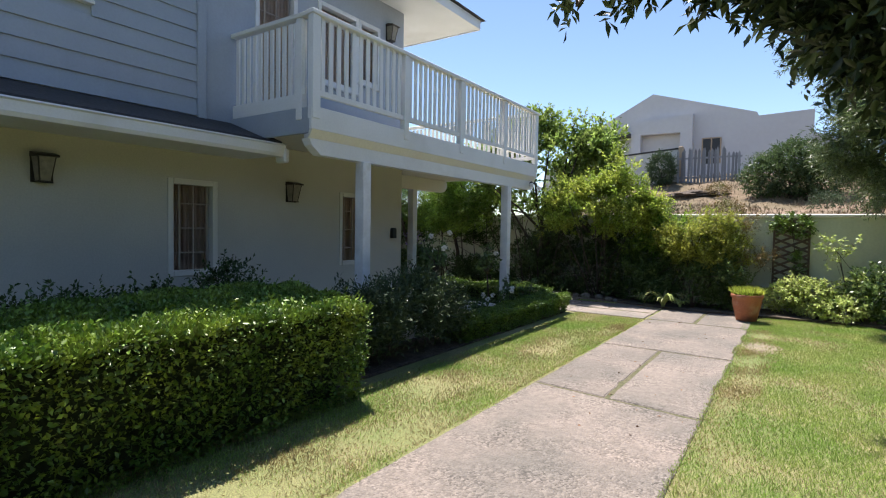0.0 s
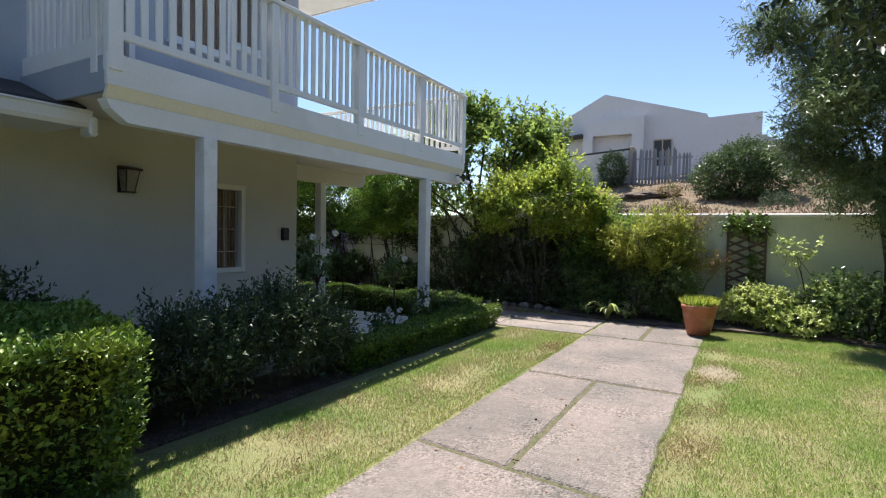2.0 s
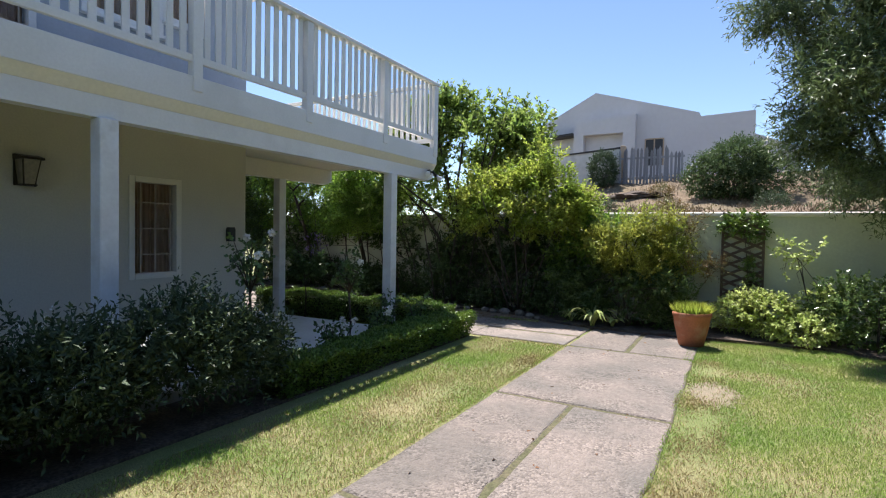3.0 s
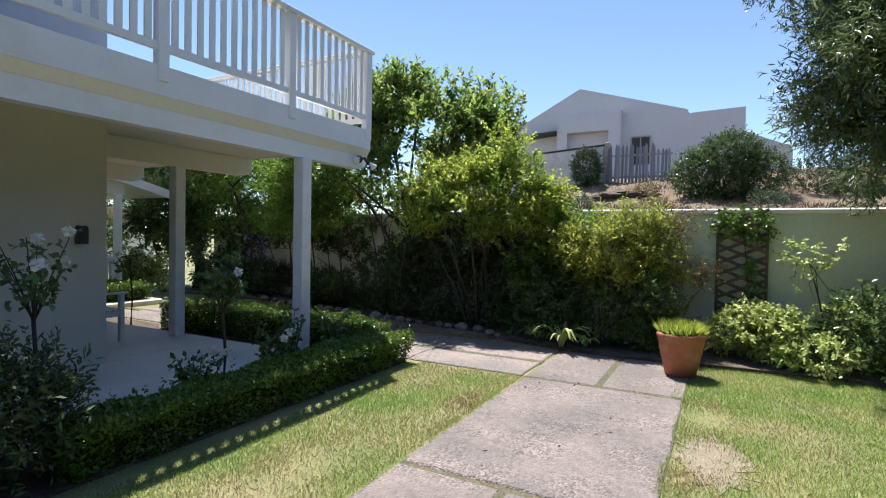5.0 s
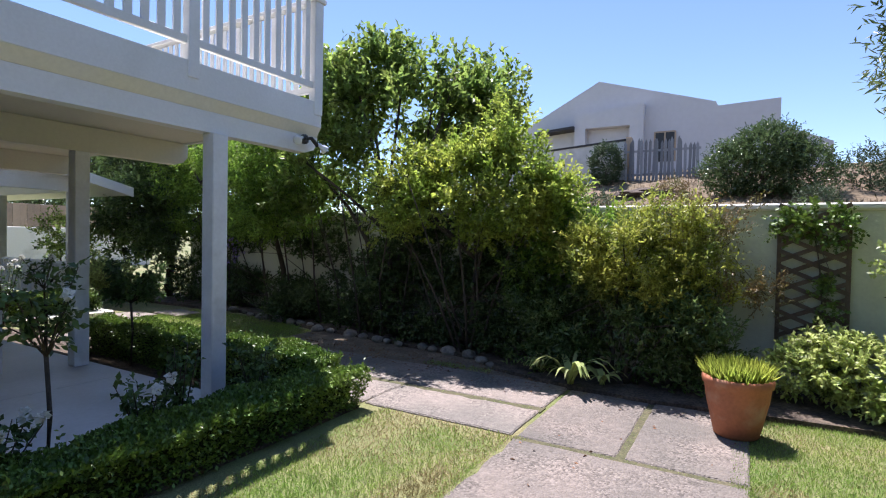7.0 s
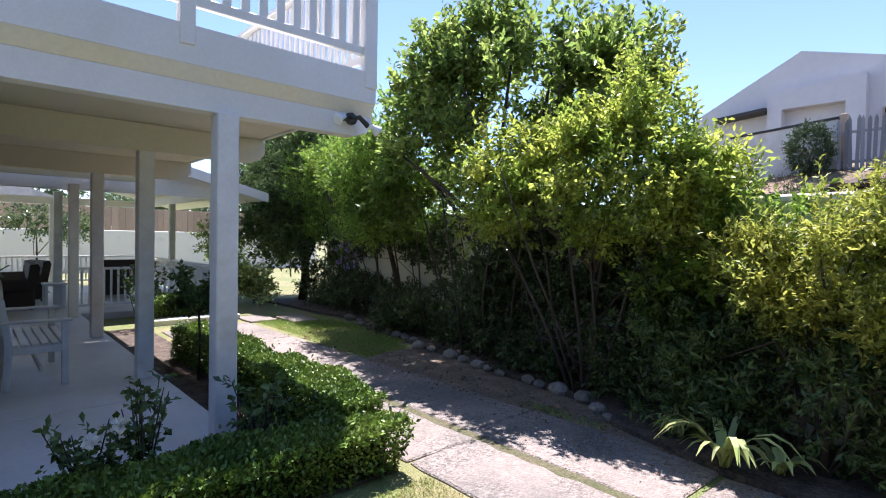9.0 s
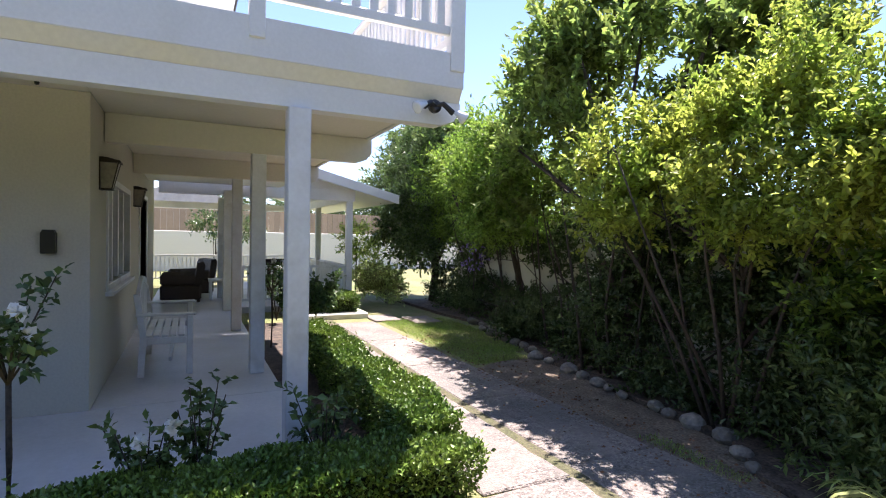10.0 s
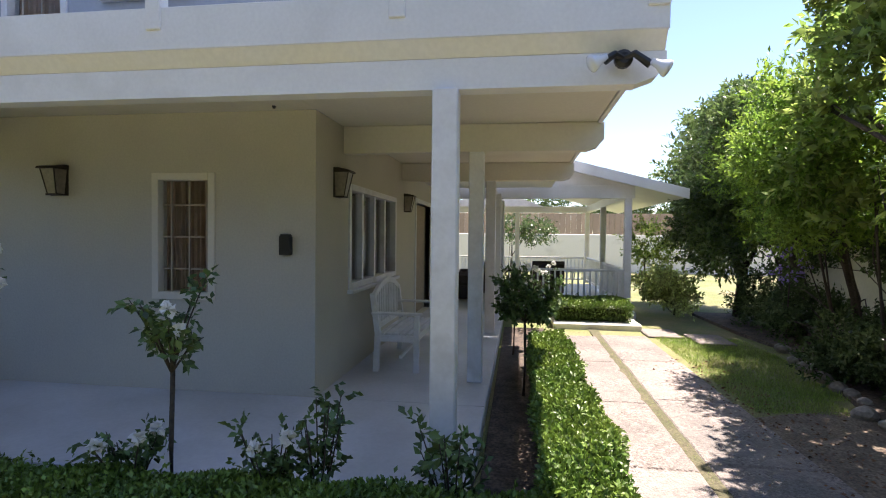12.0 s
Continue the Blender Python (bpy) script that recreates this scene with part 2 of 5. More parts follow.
def prism(profile, axis, a, b):
    """A bmesh with the closed outline (pairs) drawn out along an axis from a to b. axis 'x': pairs are (y, z); 'y': (x, z); 'z': (x, y)."""
    bm = bmesh.new()
    put = {"x": lambda p, q: (q, p[0], p[1]), "y": lambda p, q: (p[0], q, p[1]), "z": lambda p, q: (p[0], p[1], q)}[axis]
    ra, rb = [bm.verts.new(put(p, a)) for p in profile], [bm.verts.new(put(p, b)) for p in profile]
    bm.faces.new(ra), bm.faces.new(rb[::-1])
    k = len(profile)
    for i in range(k):
        bm.faces.new((ra[i], rb[i], rb[(i + 1) % k], ra[(i + 1) % k]))
    bmesh.ops.recalc_face_normals(bm, faces=bm.faces)
    return bm


def tube(bm, pts, radii, sides=6, cap=True):
    rings = []
    pts = [Vector(p) for p in pts]
    for i, p in enumerate(pts):
        d = (pts[min(i + 1, len(pts) - 1)] - pts[max(i - 1, 0)])
        q = d.to_track_quat("Z", "Y")
        rings.append([bm.verts.new(p + q @ Vector((math.cos(a) * radii[i], math.sin(a) * radii[i], 0))) for a in [2 * math.pi * k / sides for k in range(sides)]])
    for a, b in zip(rings, rings[1:]):
        for k in range(sides):
            bm.faces.new((a[k], a[(k + 1) % sides], b[(k + 1) % sides], b[k]))
    if cap:
        bm.faces.new(rings[0][::-1]), bm.faces.new(rings[-1])
    return bm


def lathe(profile, sides=28):
    """profile: (radius, z) pairs from bottom to top."""
    bm = bmesh.new()
    rings = [[bm.verts.new((r * math.cos(2 * math.pi * k / sides), r * math.sin(2 * math.pi * k / sides), z)) for k in range(sides)] for r, z in profile]
    for a, b in zip(rings, rings[1:]):
        for k in range(sides):
            bm.faces.new((a[k], a[(k + 1) % sides], b[(k + 1) % sides], b[k]))
    bm.faces.new(rings[0][::-1])
    bm.faces.new(rings[-1])
    bmesh.ops.recalc_face_normals(bm, faces=bm.faces)
    return bm


def unit(v):
    return v / np.maximum(np.linalg.norm(v, axis=1, keepdims=True), 1e-9)


def leaves(name, P, D, length, width, mat, parent, rng, fold=0.35, label=""):
    """Many small folded leaves, each two faces, from base points P along directions D, in one mesh."""
    n = len(P)
    length = length * rng.uniform(0.65, 1.2, (n, 1))
    D = unit(D)
    S = unit(np.cross(D, unit(rng.normal(size=(n, 3)) * 0.8 + (0, 0, 1.0)) + 1e-4))
    N = np.cross(S, D)
    w = width * length / np.mean(length) / 2
    mid = P + D * length * 0.5
    V = np.stack([P, mid + S * w + N * w * fold, P + D * length - N * length * 0.08, mid - S * w + N * w * fold], axis=1).reshape(-1, 3)
    base = np.arange(n)[:, None] * 4
    F = np.concatenate([base + (0, 1, 2), base + (0, 2, 3)], axis=1).reshape(-1)
    me = bpy.data.meshes.new(name)
    me.vertices.add(n * 4)
    me.vertices.foreach_set("co", V.astype(np.float32).ravel())
    me.loops.add(n * 6)
    me.loops.foreach_set("vertex_index", F.astype(np.int32))
    me.polygons.add(n * 2)
    me.polygons.foreach_set("loop_start", (np.arange(n * 2) * 3).astype(np.int32))
    me.update(calc_edges=True)
    ob = mesh_object(name, me, mat, parent, label)
    return ob


def sprigs(blobs, twigs, per, twig_len, rng, up=0.3, spread=0.9, inner=0.5, jitter=0.5):
    """Base points and directions of leaves that sit along twigs, which grow outwards from the shells of blobs (x, y, z, rx, ry, rz)."""
    B = np.array(blobs, float)
    wgt = (B[:, 3] * B[:, 4] * B[:, 5]) ** (2 / 3)
    pick = rng.choice(len(B), twigs, p=wgt / wgt.sum())
    d = unit(rng.normal(size=(twigs, 3)))
    r = rng.uniform(inner, 1.0, (twigs, 1)) ** 0.6
    start = B[pick, :3] + d * B[pick, 3:] * r
    way = unit(d + rng.normal(size=(twigs, 3)) * jitter + (0, 0, up))
    s = (np.arange(per) + 0.5) / per
    L = twig_len * rng.uniform(0.5, 1.4, (twigs, 1, 1))
    P = start[:, None] + way[:, None] * s[None, :, None] * L
    side = unit(rng.normal(size=(twigs * per, 3))).reshape(twigs, per, 3)
    D = way[:, None] * 0.7 + side * spread
    return P.reshape(-1, 3), D.reshape(-1, 3)


def branches(trunk, blobs, r0, rng, forks=3):
    """A bmesh of a tapered trunk along points, with limbs to the blobs' middles and thinner ones beyond."""
    bm = bmesh.new()
    k = len(trunk)
    tube(bm, trunk, [r0 * (1 - 0.55 * i / (k - 1)) for i in range(k)], 8)
    if len(blobs) > 12:
        blobs = [blobs[i] for i in rng.choice(len(blobs), 11, replace=False)]
    for b in blobs:
        c = Vector(b[:3])
        i = int(rng.integers(max(0, k - 3), k))
        a = Vector(trunk[i])
        m = (a + c) / 2 + Vector(rng.normal(size=3) * 0.12) + Vector((0, 0, 0.12))
        r = r0 * 0.42
        tube(bm, [a, m, c], [r, r * 0.7, r * 0.45], 6)
        for _ in range(forks):
            d = unit(rng.normal(size=(1, 3)) + (0, 0, 0.5))[0] * np.array(b[3:]) * 0.85
            e = c + Vector(d)
            tube(bm, [c, (c + e) / 2 + Vector(rng.normal(size=3) * 0.05), e], [r * 0.45, r * 0.28, r * 0.1], 5)
    return bm


def tree(name, at, trunk, blobs, leaf, label, category, twigs=2000, per=10, twig_len=0.3, size=(0.07, 0.03), r0=0.08, up=0.3, seed=1,
         inner=0.5, spread=0.9, group="", fold=0.35):
    rng = np.random.default_rng(seed)
    t = thing(name, at, label, category, group)
    part("trunk", branches(trunk, blobs, r0, rng), BARK, t, smooth=True)
    P, D = sprigs(blobs, twigs, per, twig_len, rng, up, spread, inner)
    ok = P[:, 2] > 0.04
    leaves("crown", P[ok], D[ok], size[0], size[1], leaf, t, rng, fold)
    return t


def clumps(outline, n, r, seed, low=-0.6):
    """Many small blobs scattered over the upper shell of larger ones (x, y, z, rx, ry, rz), for an uneven crown with gaps."""
    rng = np.random.default_rng(seed)
    out = []
    B = np.array(outline, float)
    w = (B[:, 3] * B[:, 4] * B[:, 5]) ** (2 / 3)
    while len(out) < n:
        o = B[rng.choice(len(B), p=w / w.sum())]
        d = unit(rng.normal(size=(1, 3)))[0]
        if d[2] < low:
            continue
        k = rng.uniform(0.6, 1.08)
        s = r * rng.uniform(0.6, 1.3)
        out.append((*(o[:3] + d * o[3:] * k), s, s * rng.uniform(0.8, 1.0), s * rng.uniform(0.55, 0.85)))
    return out


def wall_shift(x):
    """How far the garden wall swings back from y = 13 as it runs towards the terrace."""
    return np.clip((-2.5 - np.asarray(x, float)) * 0.19, 0, 2.2)


def plumes(outline, n, h, seed, w=0.05):
    """Thin upright shoots that stand out of the upper side of a crown's blobs."""
    rng = np.random.default_rng(seed)
    B = np.array(outline, float)
    out = []
    for _ in range(n):
        o = B[rng.integers(len(B))]
        d = unit(rng.normal(size=(1, 3)) * (1, 1, 0.6) + (0, 0, 0.7))[0]
        p = o[:3] + d * o[3:] * 1.05
        k = h * rng.uniform(0.5, 1.2)
        out.append((p[0], p[1], p[2] + k * 0.5, w, w, k))
    return out


def ground_height(x, y):
    """Height of the ground: level garden, a dry bank behind the garden wall."""
    side = np.clip((x + 15) / 7, 0, 1)
    side = side * side * (3 - 2 * side)
    y = y - wall_shift(x)
    bank = np.where(y > 13.06, 1.45 + 0.115 * np.minimum(y - 13, 12) + 0.31 * np.clip(y - 25, 0, 6) + 0.02 * np.clip(y - 31, 0, 60), 0.0)
    return bank * side


# ---- ground ----
def terrain():
    xs = np.unique(np.concatenate([np.linspace(-40, 40, 81), [-1500, -600, -250, -120, -70, 70, 120, 250, 600, 1500]]))
    ys = np.unique(np.concatenate([np.linspace(-40, 13.0, 54), [13.04, 13.08], np.linspace(13.5, 60, 60), [-1500, -600, -250, -120, -70, 80, 120, 250, 600, 1500]]))
    X, Y = np.meshgrid(xs, ys)
    Y = Y + wall_shift(X) * np.clip((Y - 5) / 8, 0, 1)
    Z = ground_height(X, Y) - 0.02
    rough_ground = np.sin(X * 1.7 + Y * 0.9) * np.sin(Y * 1.3 - X * 0.6) * 0.12
    Z = Z + np.where((Y > 14) & (Z > 0.3), rough_ground, 0)
    nx = len(xs)
    V = np.stack([X, Y, Z], -1).reshape(-1, 3)
    faces = [(j * nx + i, j * nx + i + 1, (j + 1) * nx + i + 1, (j + 1) * nx + i) for j in range(len(ys) - 1) for i in range(nx - 1)]
    me = bpy.data.meshes.new("ground")
    me.from_pydata(V.tolist(), [], faces)
    ob = mesh_object("ground", me, LAWN)
    me.materials.append(HILLGRASS)
    me.materials.append(SOIL)
    for p in me.polygons:
        c = p.center
        p.material_index = 1 if c.y - wall_shift(c.x) > 13.02 and c.x > -13.6 else 0
    return tagged(ob, "mown lawn and dry grassy bank behind the wall", "ground", kind="structure")


terrain()


edge_rng = random.Random(12)


def slab(name, x0, x1, y0, y1, parent, z=0.0, bevel=0.014, mat=AGGREGATE, slant0=0.0, slant1=0.0):
    """A cast slab whose worn edges wander a little and are chipped here and there; its ends may run askew across the drive."""
    corners = [(x0, y0), (x1, y0), (x1, y1), (x0, y1)]
    pts = []
    for (ax, ay), (bx, by) in zip(corners, corners[1:] + corners[:1]):
        k = max(2, int(max(abs(bx - ax), abs(by - ay)) / 0.14))
        pts += [(ax + (bx - ax) * i / k, ay + (by - ay) * i / k) for i in range(k)]
    mx, my = (x0 + x1) / 2, (y0 + y1) / 2
    bm = bmesh.new()
    rings = [[], [], []]
    for x, y in pts:
        j = edge_rng.uniform(0, 0.009) + (edge_rng.uniform(0.008, 0.03) if edge_rng.random() < 0.08 else 0)
        sx = (abs(x - x0) < 1e-6) - (abs(x - x1) < 1e-6)
        sy = (abs(y - y0) < 1e-6) - (abs(y - y1) < 1e-6)
        for ring, inset, zz in ((rings[0], j, -0.1), (rings[1], j, z - bevel * 0.8), (rings[2], j + bevel, z)):
            u, v = (x + 2.27) / 1.65, (y - y0) / (y1 - y0)
            ring.append(bm.verts.new((x + sx * inset, y + sy * inset + u * (slant0 * (1 - v) + slant1 * v), zz)))
    n = len(pts)
    for lo, hi in zip(rings, rings[1:]):
        for i in range(n):
            bm.faces.new((lo[i], lo[(i + 1) % n], hi[(i + 1) % n], hi[i]))
    bm.faces.new(rings[2])
    return part(name, bm, mat, parent)


drive = thing("driveway", (0, 0, 0), "worn exposed-aggregate concrete driveway in large cracked slabs", "driveway", kind="structure")
for x0, x1, y0, y1, s0, s1 in ((-2.27, -0.62, -6.0, 5.16, 0, -0.2), (-2.27, -1.498, 5.2, 7.55, -0.2, -0.03), (-1.466, -0.62, 5.2, 7.545, -0.2, -0.03), (-2.27, -0.62, 7.6, 10.15, -0.03, 0),
                               (-2.27, -1.475, 10.2, 11.75, 0, 0), (-1.43, -0.62, 10.2, 11.75, 0, 0)):
    slab("slab", x0, x1, y0, y1, drive, slant0=s0, slant1=s1)
garden_path = thing("garden_path", (0, 0, 0), "exposed-aggregate concrete path slabs with grass in the joints", "path", kind="structure")
edge = -2.31
for i, w in enumerate((1.55, 1.6, 1.5, 1.7, 1.8)):
    slab("slab", edge - w, edge - 0.004, 10.22, 10.92, garden_path, mat=AGGREGATE_PALE)
    slab("slab", edge - w - 0.15, edge - 0.004 - 0.15 * (i > 0), 11.0, 11.86 - 0.03 * i, garden_path, mat=AGGREGATE_PALE)
    edge -= w
for x0, x1, y0, y1 in ((-11.3, -10.55, 11.75, 12.3), (-10.9, -10.1, 12.4, 12.95)):
    slab("stepping_stone", x0, x1, y0, y1, garden_path, 0.015, mat=AGGREGATE_PALE)

joints = boxes((-11.5, -2.3, 10.88, 11.04, -0.05, -0.008), (-2.28, -0.62, 10.13, 10.22, -0.05, -0.008), (-1.5, -1.4, 10.22, 11.75, -0.05, -0.0085), (-1.55, -1.42, 5.25, 7.5, -0.05, -0.008),
               (-2.27, -0.62, 4.9, 5.24, -0.05, -0.011), (-2.27, -0.62, 7.45, 7.65, -0.05, -0.012))
tagged(part("joint_moss", joints, JOINT), "moss and dirt in the joints between slabs", "moss", kind="structure")
# planting beds, a little above the lawn
bed = part("planting_bed", boxes((-4.6, -3.8, -6, 10.1, -0.05, 0.006), (-11.0, -4.6, 9.42, 10.1, -0.05, 0.006), bevel=0.004), SOIL)
tagged(bed, "brown bark mulch in the beds beside the veranda", "flower bed", kind="structure")
bed = part("planting_bed", prism([(-13.5, 15.0), (-13.5, 13.3), (-11.0, 13.35), (-9.8, 13.5), (-8.4, 13.2), (-7.05, 12.88), (-4.95, 12.6), (-4.3, 12.54), (-3.75, 12.44), (-3.3, 12.05), (-2.4, 11.8), (-1.6, 11.7), (-0.6, 11.78), (1.0, 11.9), (2.0, 11.4), (7.5, 10.9), (7.5, 13.0), (-2.5, 13.0)], "z", -0.05, 0.035), SOIL)
tagged(bed, "dark soil bed along the garden wall", "flower bed", kind="structure")

litter = part("leaf_litter", prism([(-7.1, 12.86), (-6.9, 12.2), (-6.7, 11.75), (-2.4, 11.8), (-3.3, 12.05), (-3.75, 12.42), (-4.95, 12.58), (-5.7, 12.7)], "z", -0.05, -0.004), LITTER)
tagged(litter, "brown leaf litter and bare soil beside the path", "leaf litter", kind="structure")

# veranda floor
tagged(part("veranda_floor", boxes((-6.22, -4.62, -1.0, 9.38, -0.05, 0.12), (-17.0, -6.22, 7.82, 9.38, -0.05, 0.12), bevel=0.01), FLOORPAINT),
       "smooth pale grey painted veranda floor", "floor", kind="structure")
tagged(part("deck_floor", boxes((-19.0, -12.6, 9.38, 12.0, -0.05, 0.11), bevel=0.01), FLOORPAINT), "pale covered terrace floor", "floor", kind="structure")


# ---- house walls ----
def wall(name, axis, face, back, lo, hi, z0, z1, openings, mat, label):
    """A wall from lo to hi along an axis between planes face and back, with openings (a, b, za, zb) cut through."""
    bm = bmesh.new()
    cuts = sorted({lo, hi, *[v for o in openings for v in o[:2]]})
    for a, b in zip(cuts, cuts[1:]):
        holes = sorted([o[2:] for o in openings if o[0] <= a + 1e-6 and o[1] >= b - 1e-6])
        z = z0
        for za, zb in [*holes, (z1, z1)]:
            if za > z + 1e-6:
                box(bm, *((face, back, a, b) if axis == "y" else (a, b, face, back)), z, za)
            z = zb
    return tagged(part(name, bm, mat), label, "wall", kind="structure")


FX, SY = -6.22, 7.82                              # front face and side face of the house
LOWER_WINDOWS = [(6.24, 6.79, 1.03, 2.13), (3.41, 3.96, 1.03, 2.12)]
SIDE_WINDOWS = [(-9.3, -7.2, 1.06, 2.12)]
SIDE_DOOR = (-12.4, -10.9, 0.12, 2.2)
wall("wall_front", "y", FX, FX - 0.22, -9, SY, -0.05, 2.74, LOWER_WINDOWS, PLASTER, "cream plastered ground floor front wall")
wall("wall_side", "x", SY, SY - 0.22, -14.5, FX - 0.22, -0.05, 2.74, SIDE_WINDOWS + [SIDE_DOOR], PLASTER, "cream plastered wall along the side veranda")
wall("wall_back", "y", -14.5, -14.72, -9, SY, -0.05, 5.6, [], PLASTER, "plain plastered back wall of the house")
wall("wall_south", "x", -9, -8.78, -14.5, FX, -0.05, 5.6, [], PLASTER, "plain plastered end wall of the house")
UPPER_WINDOWS = [(1.5, 2.5, 3.98, 5.1), (4.62, 5.25, 3.1, 5.05), (5.75, 6.55, 3.9, 5.05), (6.65, 7.1, 4.1, 5.05)]
wall("wall_upper_front", "y", FX, FX - 0.2, -9, SY, 2.745, 5.6, UPPER_WINDOWS, SIDING, "pale blue-grey boarded upper front wall")
wall("wall_upper_side", "x", SY, SY - 0.2, -14.5, FX - 0.2, 2.745, 5.6, [], SIDING, "pale boarded upper side wall")
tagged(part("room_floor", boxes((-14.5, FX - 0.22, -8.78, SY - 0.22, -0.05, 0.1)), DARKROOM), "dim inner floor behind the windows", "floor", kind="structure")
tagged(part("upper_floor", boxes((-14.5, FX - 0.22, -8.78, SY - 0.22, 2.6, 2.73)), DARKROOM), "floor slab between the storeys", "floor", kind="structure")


def curtain(y0, y1, z0, z1, x, parent, axis="y"):
    bm = bmesh.new()
    k = 48
    rows = []
    for z in (z0, z1):
        row = []
        for i in range(k + 1):
            s = y0 + (y1 - y0) * i / k
            w = 0.018 * math.sin(i * 1.9) + 0.008 * math.sin(i * 0.7)
            row.append(bm.verts.new((x + w, s, z) if axis == "y" else (s, x + w, z)))
        rows.append(row)
    for i in range(k):
        bm.faces.new((rows[0][i], rows[0][i + 1], rows[1][i + 1], rows[1][i]))
    bmesh.ops.solidify(bm, geom=bm.faces[:], thickness=0.006)
    return part("curtain", bm, CURTAIN, parent, "gathered brown curtain")


def window(name, y0, y1, z0, z1, label, axis="y", face=FX, bars=True, panes=1, sill=True, drape=True, paint=TRIM):
    """A white framed window; frame proud of the wall, glass set back, thin bars inside, a curtain behind."""
    w = thing(name, (0, 0, 0), label, "window", kind="structure")
    sw = (lambda a, b, c, d, e, g: (a, b, c, d, e, g)) if axis == "y" else (lambda a, b, c, d, e, g: (c, d, a, b, e, g))
    f = 0.048
    fr = boxes(sw(face - 0.12, face + 0.018, y0 - f, y0 + 0.02, z0 - f, z1 + f), sw(face - 0.12, face + 0.018, y1 - 0.02, y1 + f, z0 - f, z1 + f),
               sw(face - 0.12, face + 0.021, y0 + 0.02, y1 - 0.02, z1 - 0.02, z1 + f), sw(face - 0.12, face + 0.021, y0 + 0.02, y1 - 0.02, z0 - f, z0 + 0.02), bevel=0.005)
    part("window_frame", fr, paint, w)
    if sill:
        part("window_sill", boxes(sw(face - 0.02, face + 0.07, y0 - f - 0.03, y1 + f + 0.03, z0 - f - 0.045, z0 - f - 0.003), bevel=0.006), TRIM, w)
    step = (y1 - y0) / panes
    for i in range(panes):
        a, b = y0 + step * i, y0 + step * (i + 1)
        g = part("pane", boxes(sw(face - 0.075, face - 0.07, a + 0.02, b - 0.02, z0 + 0.02, z1 - 0.02)), GLASS, w)
        g.visible_shadow = False
        if i:
            part("mullion", boxes(sw(face - 0.1, face - 0.01, a - 0.03, a + 0.03, z0 + 0.02, z1 - 0.02), bevel=0.005), TRIM, w)
    if bars:
        for i in range(1, 4):
            s = y0 + (y1 - y0) * (i - 0.35) / 3
            part("bar", boxes(sw(face - 0.055, face - 0.043, s - 0.006, s + 0.006, z0 + 0.02, z1 - 0.02)), BARPAINT, w, "thin pale burglar bar")
        for i in range(1, 4):
            s = z0 + (z1 - z0) * (i - 0.22) / 3.6
            part("bar", boxes(sw(face - 0.066, face - 0.056, y0 + 0.02, y1 - 0.02, s - 0.006, s + 0.006)), BARPAINT, w)
    if drape:
        curtain(y0 - 0.1, y1 + 0.1, z0 - 0.1, z1 + 0.1, face - 0.125, w, axis)
    return w


window("window_1", *LOWER_WINDOWS[0], "cream framed window with pale bars before a brown curtain", sill=False, paint=SOFFIT)
window("window_2", *LOWER_WINDOWS[1], "cream framed window with pale bars before a brown curtain", sill=False, paint=SOFFIT)
window("window_3", *UPPER_WINDOWS[0], "white framed upstairs window in the boarded wall", bars=False, drape=False)
window("window_4", *UPPER_WINDOWS[1], "white framed glazed balcony door with bars", sill=False)
window("window_5", *UPPER_WINDOWS[2], "white framed upstairs window above the balcony", bars=False)
window("window_6", *UPPER_WINDOWS[3], "small white framed upstairs window above the balcony", bars=False)
window("window_7", *SIDE_WINDOWS[0], "white four-light casement window beside the veranda", axis="x", face=SY, bars=False, panes=4, drape=False)
door = thing("door_1", (0, 0, 0), "brown timber door in a white frame on the side veranda", "door", kind="structure")
part("door_frame", boxes((-10.9, -10.82, SY - 0.1, SY + 0.02, 0.12, 2.28), (-12.48, -12.4, SY - 0.1, SY + 0.02, 0.12, 2.28), (-12.4, -10.9, SY - 0.1, SY + 0.022, 2.2, 2.28), bevel=0.006), TRIM, door)
part("leaf", boxes((-12.4, -10.9, SY - 0.16, SY - 0.11, 0.13, 2.2), bevel=0.006), BROWNWOOD, door)

# boards of the upper front wall
for i in range(13):
    z = 2.96 + 0.205 * i
    if z > 5.4:
        break
    me = prism([(FX + 0.002, z), (FX + 0.034, z), (FX + 0.012, z + 0.212), (FX + 0.002, z + 0.212)], "y", -6.0, 1.44 if 3.75 < z < 5.15 else 3.72)
    part("board", me, SIDING, bpy.data.objects["wall_upper_front"])
    if 3.75 < z < 5.15:
        part("board", prism([(FX + 0.002, z), (FX + 0.034, z), (FX + 0.012, z + 0.212), (FX + 0.002, z + 0.212)], "y", 2.56, 3.72), SIDING, bpy.data.objects["wall_upper_front"])
tagged(part("corner_trim", boxes((FX + 0.002, FX + 0.05, 3.722, 3.84, 2.9, 5.6), bevel=0.008), SIDING), "pale painted vertical corner board", "trim", kind="structure")

